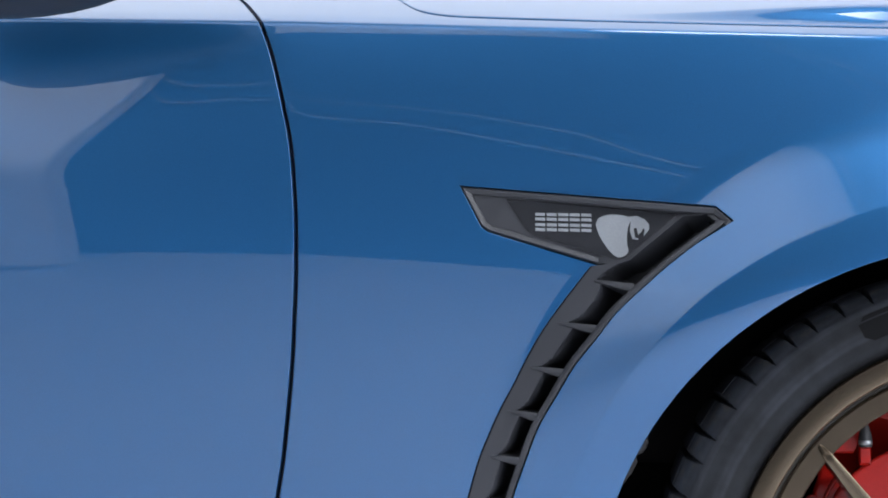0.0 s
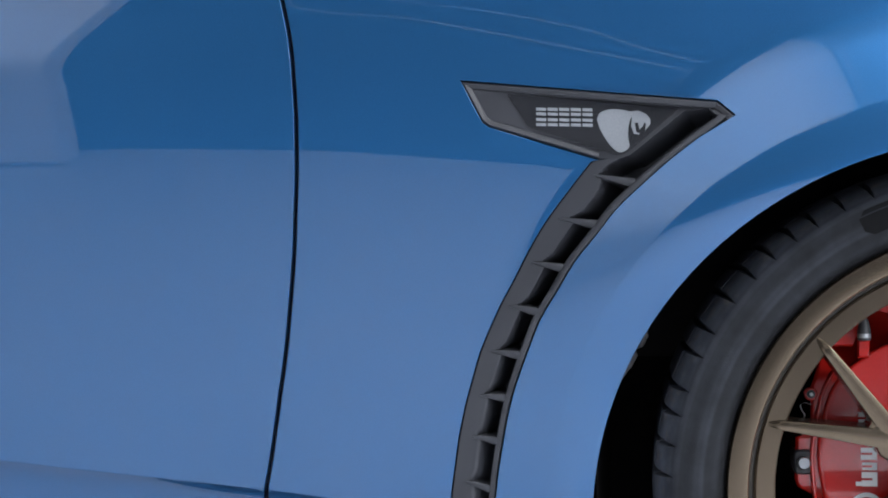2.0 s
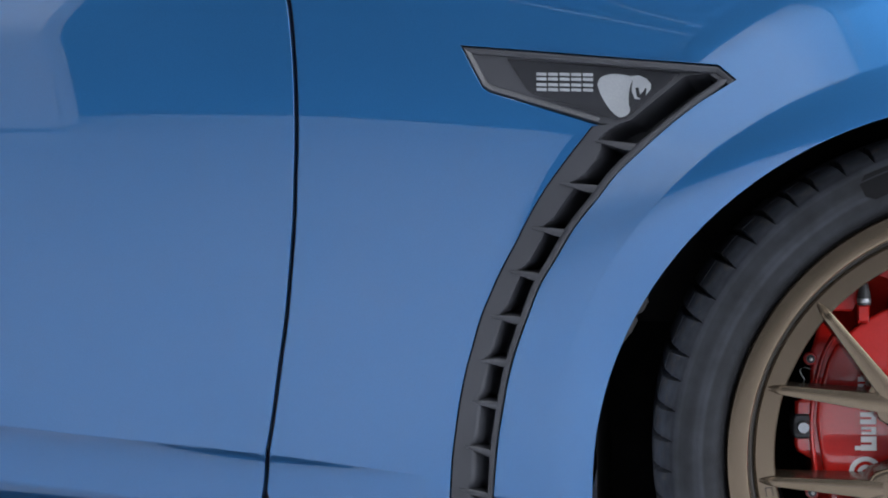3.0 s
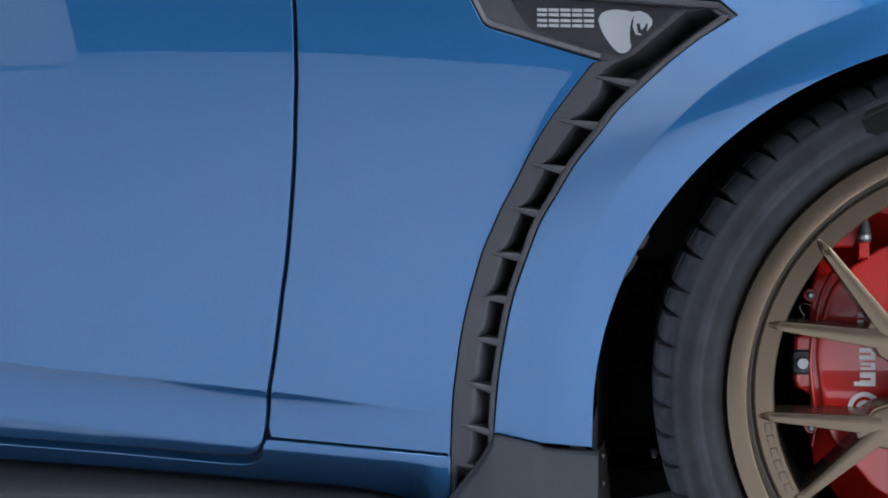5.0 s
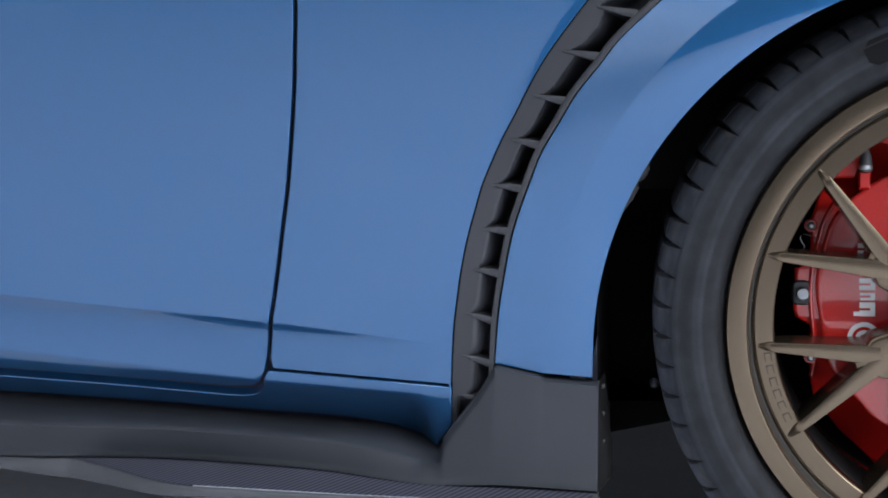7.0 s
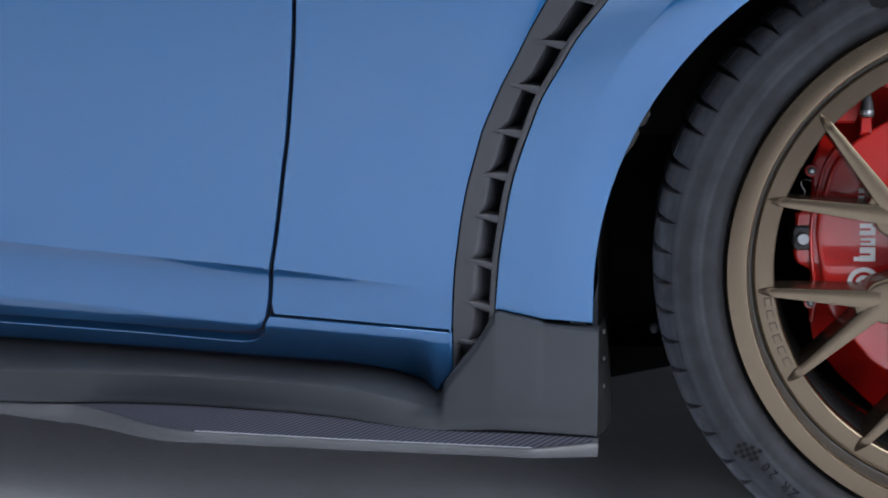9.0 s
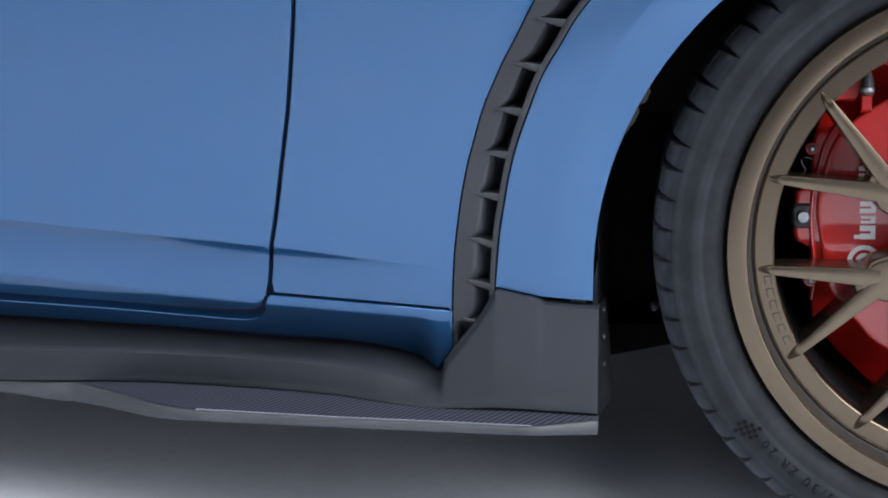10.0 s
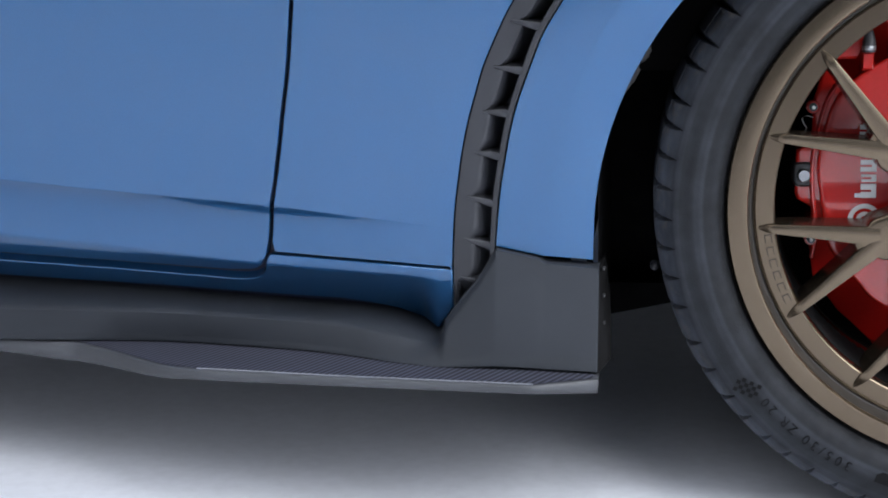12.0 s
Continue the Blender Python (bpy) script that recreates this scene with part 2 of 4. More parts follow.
FLARE_Y = np.cumsum(np.interp(FLARE_R, [0.45, 0.452, 0.515, 0.560], [0.32, 0.47, 0.46, 0.0])[::-1])[::-1] * 0.0005
FLARE = float(FLARE_Y[0])


def side(x, v):
    """The outer skin: x along the car, v up along the skin from the shoulder line; y inwards."""
    z = shoulder(x) + float(np.interp(v, V_TAB, Z_TAB))
    y = float(np.interp(v - foot_roll(x) * ease((-0.62 - v) / 0.05), V_TAB, Y_TAB))
    if v < -0.692 and -0.62 < x < -0.55:
        y += ease((x + 0.607) / 0.034) * 0.80 * (SILL_Y + 0.123 * (-0.692 - v) - y)
    r = math.hypot(x, z - 0.295)
    fade = 0.03 + 0.97 * ease((z - 0.40) / 0.27)
    if r < 0.80:
        y -= 0.005 * (1 - (max(r, 0.45) - 0.45) / 0.35) ** 2
    if r < 0.45:
        d = 0.45 - r
        y -= fade * FLARE + ease((z - 0.45) / 0.18) * (0.30 * d - 2.6 * d * d) - (1 - ease((z - 0.45) / 0.18)) * 1.5 * d * d
    elif r < 0.56:
        y -= fade * float(np.interp(r, FLARE_R, FLARE_Y))
    z += 0.0168 * ease((v - 0.031) / 0.022) * ease((x + 0.40) / 0.34)
    y -= 0.050 * min(0.0, x + 0.72) * ease((v + 0.19) / 0.16)
    grow = ease((-0.535 - x) / 0.23)
    if grow > 0:
        length = 0.009 + 0.015 * ease((-0.66 - x) / 0.35)
        y += grow * (0.92 - 0.06 * ease((-0.75 - x) / 0.2)) * length * (1 - math.exp(-max(0.0, crease_z(x) - 0.009 * ease((-0.70 - x) / 0.40) - z) / length))
    return Vector((x, y, z))


def side_normal(x, v):
    e = 0.0008
    n = (side(x + e, v) - side(x - e, v)).cross(side(x, v + e) - side(x, v - e))
    return n.normalized()


def skin_points(lo, hi, cell):
    """Places (x, v) over a stretch of the skin, closer together where it bends sharply."""
    pts = []
    bends = [-0.03, -0.012, -0.006, -0.003, 0.0, 0.003, 0.006, 0.011, 0.02, 0.0285, 0.031, 0.034, 0.038, 0.043, 0.048, 0.053]
    low = [-0.660, -0.665, -0.668, -0.670, -0.673, -0.676, -0.680, -0.684, -0.689, -0.694, -0.700, -0.707, -0.714, -0.721, -0.728, -0.735, -0.743, -0.751, -0.760, -0.770, -0.780, -0.790]
    fold = [-0.052, -0.043, -0.036, -0.030, -0.026, -0.022, -0.019, -0.016, -0.013, -0.0105, -0.0085, -0.0065, -0.0045, -0.0025, -0.0005, 0.0015, 0.0035, 0.0055, 0.009]
    rings = [0.407, 0.413, 0.42, 0.427, 0.433, 0.439, 0.4435, 0.447, 0.4485, 0.4500, 0.4515, 0.453, 0.457, 0.463, 0.471, 0.480, 0.490, 0.501, 0.513, 0.526, 0.539, 0.551, 0.563, 0.572]
    for i in range(math.floor(lo[0] / cell), math.ceil(hi[0] / cell) + 1):
        x = i * cell
        rows = [v for v in bends + low]
        k = math.floor(lo[1] / cell)
        while k * cell < hi[1]:
            if min(abs(k * cell - v) for v in rows) > 0.006:
                rows.append(k * cell)
            k += 1
        if x < -0.74:
            rows += [foot_roll(x) - 0.692 + d for d in (-0.0085, -0.0065, -0.0045, -0.0025, -0.0005, 0.0015, 0.004)]
        folded = x < -0.535
        if folded:
            z0 = crease_z(x)
            rows = [v for v in rows if abs(shoulder(x) + float(np.interp(v, V_TAB, Z_TAB)) - z0 + 0.0225) > 0.0345]
            rows += [low_v(x, z0 + d) for d in fold]
        for v in rows:
            z = shoulder(x) + float(np.interp(v, V_TAB, Z_TAB))
            if math.hypot(x, z - 0.295) > 0.577:
                pts.append((x, v))
    for r in rings:
        for k in range(240):
            a = radians(-20 + 220 * k / 239)
            x, z = r * math.cos(a), 0.295 + r * math.sin(a)
            pts.append((x, low_v(x, z)))
    return [p for p in pts if lo[0] < p[0] < hi[0] and lo[1] < p[1] < hi[1]]


def low_v(x, z):
    """v of the skin at a height z."""
    return float(np.interp(z - shoulder(x), Z_TAB, V_TAB))


def inside(pts, outline, margin=0.0):
    """Which points lie inside a closed outline, at least margin away from it."""
    poly = np.array(outline)
    a, b = poly, np.roll(poly, -1, axis=0)
    good = np.zeros(len(pts), bool)
    for k, (x, y) in enumerate(pts):
        cross = (a[:, 1] > y) != (b[:, 1] > y)
        at = a[cross, 0] + (y - a[cross, 1]) / (b[cross, 1] - a[cross, 1]) * (b[cross, 0] - a[cross, 0])
        good[k] = (at > x).sum() % 2 == 1
        if good[k] and margin:
            d = b - a
            t = np.clip(((x - a[:, 0]) * d[:, 0] + (y - a[:, 1]) * d[:, 1]) / np.maximum((d ** 2).sum(axis=1), 1e-12), 0, 1)
            good[k] = np.hypot(a[:, 0] + t * d[:, 0] - x, a[:, 1] + t * d[:, 1] - y).min() > margin
    return good


def panel(name, outline, mat, parent, label="", depth=0.0, cell=0.016, edge=0.0018, flange=0.014):
    """A sheet of the skin inside an outline of (x, v), with rolled edges turned inwards."""
    n = len(outline)
    lo = [min(p[k] for p in outline) for k in (0, 1)]
    hi = [max(p[k] for p in outline) for k in (0, 1)]
    pts = np.array(skin_points(lo, hi, cell)).reshape(-1, 2)
    coords = [Vector(p) for p in outline] + [Vector(p) for p in pts[inside(pts, outline, 0.0012)]]
    verts2, _, tris, *_ = geometry.delaunay_2d_cdt(coords, [(k, (k + 1) % n) for k in range(n)], [], 0, 1e-6, True)
    flat_pts = np.array([tuple(p) for p in verts2])
    keep = inside(np.array([flat_pts[list(tri)].mean(axis=0) for tri in tris]), outline)
    tris = [tri for tri, good in zip(tris, keep) if good]
    bm = bmesh.new()
    made = [bm.verts.new((p.x, p.y, 0)) for p in verts2]
    for tri in tris:
        f = bm.faces.new([made[k] for k in tri])
        f.normal_update()
        if f.normal.z < 0:
            f.normal_flip()
    for vert in [v for v in bm.verts if not v.link_faces]:
        bm.verts.remove(vert)
    rim = [e for e in bm.edges if len(e.link_faces) == 1]
    out = {}
    for e in rim:
        f = e.link_faces[0]
        a, b = e.verts
        d = Vector((b.co.y - a.co.y, a.co.x - b.co.x, 0))
        if d.dot((a.co + b.co) / 2 - f.calc_center_median()) < 0:
            d = -d
        for vert in (a, b):
            out[vert] = out.get(vert, Vector()) + (d.normalized() if d.length else d)
    flat = {vert: (vert.co.x, vert.co.y) for vert in bm.verts}
    normal, place = {}, {}
    for vert, (x, v) in flat.items():
        normal[vert] = side_normal(x, v)
        place[vert] = side(x, v) - normal[vert] * depth
    ring1, ring2 = {}, {}
    for vert, d in out.items():
        x, v = flat[vert]
        d = d.normalized() if d.length > 1e-9 else Vector((0, 0, 0))
        lateral = side(x + d.x * 0.001, v + d.y * 0.001) - side(x, v)
        lateral = lateral.normalized() if lateral.length > 1e-9 else lateral
        nn = normal[vert]
        p1 = place[vert] + lateral * edge - nn * edge
        ring1[vert], ring2[vert] = bm.verts.new(p1), bm.verts.new(p1 - nn * flange)
        normal[ring1[vert]] = normal[ring2[vert]] = lateral
    for vert, p in place.items():
        vert.co = p
    for e in rim:
        loop = e.link_faces[0].loops[0]
        while loop.edge != e:
            loop = loop.link_loop_next
        a, b = loop.vert, loop.link_loop_next.vert
        bm.faces.new((b, a, ring1[a], ring1[b]))
        bm.faces.new((ring1[b], ring1[a], ring2[a], ring2[b]))
    bm.verts.index_update()
    by_index = [tuple(normal[vert]) for vert in bm.verts]
    ob = part(name, bm, mat, parent, label)
    ob.data.normals_split_custom_set([by_index[l.vertex_index] for l in ob.data.loops])
    return ob


# ---------------------------------------------------------------- the studio
def box(name, lo, hi, mat, label, kind="structure"):
    bm = bmesh.new()
    bmesh.ops.create_cube(bm, size=1)
    for v in bm.verts:
        v.co = Vector([(a + b) / 2 + c * (b - a) for a, b, c in zip(lo, hi, v.co)])
    return tagged(part(name, bm, mat, smooth=False), label, name.split("_")[0], kind=kind)


floor = box("floor", (-9, WALL_Y - 0.2, -0.2), (9, 8, FLOOR_Z), FLOOR, "pale grey smooth studio floor under the car")
box("wall_south", (-2.6, WALL_Y - 0.2, FLOOR_Z), (1.3, WALL_Y, ROOM_H), DARK_WALL, "dark grey studio wall facing the car")
box("wall_southwest", (-9, WALL_Y - 0.2, FLOOR_Z), (-2.6, WALL_Y, ROOM_H), DARK_WALL, "dark grey studio wall behind the standing lights")
box("wall_southeast", (1.3, WALL_Y - 0.2, FLOOR_Z), (9, WALL_Y, ROOM_H), PALE_WALL, "pale painted studio wall")
box("wall_north", (-9, 7.8, FLOOR_Z), (9, 8, ROOM_H), DARK_WALL, "dark grey studio wall behind the car")
box("wall_west", (-9.2, WALL_Y, FLOOR_Z), (-9, 8, ROOM_H), PALE_WALL, "pale painted studio end wall")
box("wall_east", (9, WALL_Y, FLOOR_Z), (9.2, 8, ROOM_H), PALE_WALL, "pale painted studio end wall")
box("ceiling", (-9.2, WALL_Y - 0.2, ROOM_H), (9.2, 8.2, ROOM_H + 0.2), CEILING, "dark grey studio ceiling")


def wall_cable(points, thick=0.0085):
    """A thin pale cable that sags along the dark wall."""
    bm = bmesh.new()
    quads(bm, [[(x, WALL_Y + 0.002 + thick + thick * math.cos(a), z + thick * math.sin(a)) for a in (0, 1.047, 2.094, 3.142, 4.189, 5.236)] for x, z in curve_through(points, 6)], close_v=True)
    bmesh.ops.recalc_face_normals(bm, faces=bm.faces)
    tagged(part("wall_cable", bm, CABLE), "thin pale cable sagging along the dark wall", "cable", group="cables on the wall")


wall_cable([(-2.68, 2.15), (-2.53, 1.92), (-2.28, 1.70), (-2.10, 1.53), (-1.66, 1.27), (-1.32, 1.20), (-1.03, 1.11), (-0.71, 1.00), (-0.40, 0.90), (-0.25, 0.84)])
wall_cable([(-2.68, 2.22), (-2.50, 2.02), (-2.17, 1.78), (-1.65, 1.48), (-1.31, 1.40), (-0.72, 1.20), (-0.47, 1.04), (-0.20, 0.92), (-0.02, 0.83)])
wall_cable([(0.00, 2.90), (0.10, 2.72), (0.20, 2.56), (0.29, 2.38), (0.36, 2.18), (0.42, 1.98), (0.48, 1.78)], 0.012)
wall_cable([(0.05, 2.92), (0.16, 2.74), (0.27, 2.57), (0.37, 2.40), (0.45, 2.22), (0.52, 2.03), (0.60, 1.84)], 0.015)


def softbox(x0, x1, y0, y1, glow, label, height=ROOM_H - 0.3):
    root = tagged(new("ceiling_softbox"), label, "studio light", group="ceiling softboxes")
    root.location = (0, 0, height)
    bm = bmesh.new()
    quads(bm, [[(x0, y0, 0), (x0, y1, 0)], [(x1, y0, 0), (x1, y1, 0)]])
    part("diffuser", bm, glow, root, "glowing white fabric diffuser", smooth=False)
    t = 0.04
    for lo, hi in (((x0 - t, y0 - t), (x1 + t, y0)), ((x0 - t, y1), (x1 + t, y1 + t)), ((x0 - t, y0), (x0, y1)), ((x1, y0), (x1 + t, y1))):
        bm = bmesh.new()
        for v in bmesh.ops.create_cube(bm, size=1)["verts"]:
            v.co = Vector(((lo[0] + hi[0]) / 2 + v.co.x * (hi[0] - lo[0]), (lo[1] + hi[1]) / 2 + v.co.y * (hi[1] - lo[1]), 0.12 + v.co.z * 0.3))
        part("frame", bm, CEILING, root, smooth=False)


softbox(-3.9, -0.46, -4.19, -0.75, GLOW, "large bright white softbox hanging under the ceiling", 2.75)
softbox(0.70, 5.5, -4.15, -0.75, FRONT_GLOW, "bright white softbox hanging under the ceiling ahead of the car")
# added fill light for fender and wheel, kept out of the paint's reflections
softbox(-0.40, 0.38, -1.58, -0.62, FILL_GLOW, "added fill softbox that brightens the fender and wheel")
softbox(-6.5, 4.0, 0.05, 4.5, OVER_GLOW, "large dim white softbox hanging above the car")


def standing_softbox(x, half, low, high, y, turn, glow):
    root = tagged(new("standing_softbox"), "upright white softbox light on two legs by the pale wall", "studio light", group="standing softboxes")
    bm = bmesh.new()
    quads(bm, [[(-half, 0.06, low), (-half, 0.06, high)], [(half, 0.06, low), (half, 0.06, high)]])
    part("diffuser", bm, glow, root, "glowing white fabric diffuser", smooth=False)
    bm = bmesh.new()
    prism(bm, [(-half - 0.012, low - 0.012), (half + 0.012, low - 0.012), (half + 0.012, high + 0.012), (-half - 0.012, high + 0.012)], -0.1, 0.05)
    part("case", bm, PALE_WALL, root, smooth=False)
    for lx in (-half * 0.7, half * 0.7):
        bm = bmesh.new()
        lathe(bm, [(0.02, -0.03), (0.02, 0.03)], 12, (lx, 0))
        for v in bm.verts:
            v.co = Vector((v.co.x, v.co.z - 0.02, (v.co.y + 0.03) / 0.06 * max(0.005, low - 0.01)))
        part("leg", bm, STEEL, root)
    root.matrix_world = pose(x, y, FLOOR_Z, 0, 0, turn)


standing_softbox(-3.63, 0.99, 0.016, 2.70, WALL_Y + 0.25, 0, SIDE_GLOW)
standing_softbox(-6.40, 1.65, 0.15, 3.25, WALL_Y + 0.25, 0, FAR_GLOW)
standing_softbox(4.2, 2.0, 0.016, 2.8, WALL_Y + 0.9, 25, STAND_GLOW)

# ---------------------------------------------------------------- the car
car = tagged(new("car"), "blue metallic sports coupe with black vents and bronze wheel", "car")
HUB = (0.0133, 0.3325)

GAP_LINE = curve_through([(-0.94, 0.30), (-0.87, 0.20), (-0.7965, 0.0864), (-0.7664, 0.030), (-0.7490, -0.0054), (-0.7390, -0.0312), (-0.7318, -0.0565),
                          (-0.7248, -0.0875), (-0.7156, -0.1363), (-0.7118, -0.1967), (-0.7116, -0.2330), (-0.7130, -0.2814), (-0.7155, -0.3179), (-0.7188, -0.3667),
                          (-0.7270, -0.4404), (-0.7322, -0.4790), (-0.7385, -0.5144), (-0.7436, -0.5453), (-0.7515, -0.5906), (-0.7594, -0.6291), (-0.7655, -0.668)], 4)
HOOD_LINE = curve_through([(-0.72, 0.28), (-0.655, 0.165), (-0.6154, 0.1026), (-0.5863, 0.0556), (-0.5525, 0.0363), (-0.50, 0.0318), (-0.423, 0.0300),
                           (-0.244, 0.0295), (-0.0889, 0.0288), (0.30, 0.0288), (0.80, 0.0288)], 4)
STRIP_L = [(-0.5565, -0.745), (-0.5558, -0.6865), (-0.5543, -0.6541), (-0.5515, -0.6156), (-0.547, -0.5835), (-0.5420, -0.5518), (-0.5346, -0.517),
           (-0.5266, -0.4887), (-0.5174, -0.4575), (-0.5070, -0.4325), (-0.4944, -0.4046), (-0.4796, -0.3768), (-0.4642, -0.3462), (-0.4464, -0.3156),
           (-0.4225, -0.2821), (-0.397, -0.2488)]
STRIP_R = [(-0.512, -0.705), (-0.5089, -0.6536), (-0.5064, -0.6184), (-0.5027, -0.5866), (-0.4972, -0.5549), (-0.4912, -0.5234), (-0.4828, -0.492),
           (-0.467, -0.4482), (-0.4545, -0.4171), (-0.4362, -0.3861), (-0.4182, -0.3554), (-0.3945, -0.3248), (-0.374, -0.2975), (-0.3500, -0.2735),
           (-0.3190, -0.2445), (-0.2900, -0.2209)]
STRIP_L, STRIP_R = curve_through(STRIP_L, 3), curve_through(STRIP_R, 3)
VENT_HEAD = [(-0.5325, -0.1722), (-0.2711, -0.1837), (-0.2550, -0.1974)]
VENT_LOW = [(-0.3916, -0.2456), (-0.5049, -0.2165), (-0.5120, -0.2114), (-0.5237, -0.1891)]


def arch(a, r=0.402):
    x, z = r * math.cos(radians(a)), 0.295 + r * math.sin(radians(a))
    return (x, low_v(x, z))


def shifted(line, d):
    return [(x + d, v) for x, v in line]


half = 0.0031
door_outline = (shifted(GAP_LINE, -half) + [(-0.7728, -0.685), (-0.7790, -0.6975), (-0.7850, -0.704), (-0.7925, -0.7078), (-0.8193, -0.712), (-0.9540, -0.7149), (-1.0913, -0.7166), (-1.75, -0.7208)]
                + [(-1.75, 0.30)])
panel("door", door_outline, PAINT, car, "closed blue metallic door", edge=0.0010)
fender_outline = (shifted(GAP_LINE, half) + [(-0.7605, -0.6795), (-0.6582, -0.6798), (-0.560, -0.6805)] + shifted(STRIP_L[3:], -0.0022)
                  + [(-0.3936, -0.2475)] + [(x - 0.0006, v - 0.0022) for x, v in VENT_LOW] + [(-0.5350, -0.1700), (-0.2700, -0.1815), (-0.2522, -0.1974)]
                  + shifted(STRIP_R[::-1][:-6], 0.0022) + [(-0.5075, low_v(-0.5075, 0.2860)), (-0.4574, low_v(-0.4574, 0.2763)), (-0.4025, low_v(-0.4025, 0.2716))]
                  + [arch(a) for a in range(180, -3, -3)] + [(0.80, -0.66), (0.80, 0.027)] + [(x, v - 0.0080) for x, v in HOOD_LINE[::-1][1:]])
panel("fender", fender_outline, PAINT, car, "blue metallic front fender with flared wheel arch", edge=0.0006)
panel("hood", HOOD_LINE + [(0.80, 0.38), (-0.75, 0.38)], PAINT, car, "blue metallic hood edge")
rocker_outline = ([(-1.75, -0.7446), (-1.0969, -0.7390), (-0.9581, -0.7370), (-0.8230, -0.7368), (-0.8050, -0.7352), (-0.7915, -0.7305), (-0.7815, -0.7220), (-0.7748, -0.7103),
                   (-0.7715, -0.6948), (-0.7679, -0.6871), (-0.7657, -0.685), (-0.6584, -0.6853), (-0.5585, -0.6858), (-0.5600, -0.7438), (-0.5798, -0.789), (-0.5992, -0.7853),
                   (-0.6300, -0.7696), (-0.6619, -0.7615), (-0.6945, -0.758), (-0.7624, -0.7613), (-0.8308, -0.7635), (-0.8993, -0.7646), (-1.1125, -0.7731), (-1.75, -0.7862)])
panel("rocker_panel", rocker_outline, PAINT, car, "blue metallic rocker panel")


def seam_backing():
    """Dark inner sheet that closes the seams between the panels."""
    bm = bmesh.new()
    rows = []
    for i in range(60):
        x = -1.75 + 1.185 * i / 59
        rows.append([side(x, v) + Vector((0, 0.013, 0)) - side_normal(x, v) * 0.002 for v in np.linspace(-0.80, 0.30, 60)])
    quads(bm, rows)
    part("inner_body", bm, GAP, car, "dark blue inner body seen in the seams")
    bm = bmesh.new()
    rows = [[side(x, v) - side_normal(x, v) * 0.022 for v in np.linspace(-0.06, 0.38, 24)] for x in np.linspace(-0.55, 0.80, 30)]
    quads(bm, rows)
    part("inner_fender", bm, GAP, car)
    bm = bmesh.new()
    quads(bm, [[side(x, v) - side_normal(x, v) * 0.064 for v in np.linspace(-0.72, -0.14, 60)] for x in np.linspace(-0.585, -0.22, 40)])
    bmesh.ops.delete(bm, geom=[f for f in bm.faces if min(math.hypot(p.co.x, p.co.z - 0.295) for p in f.verts) < 0.43], context="FACES")
    part("duct_backing", bm, FOAM_AND_SHADE, car, "black cavity behind the vent")


seam_backing()


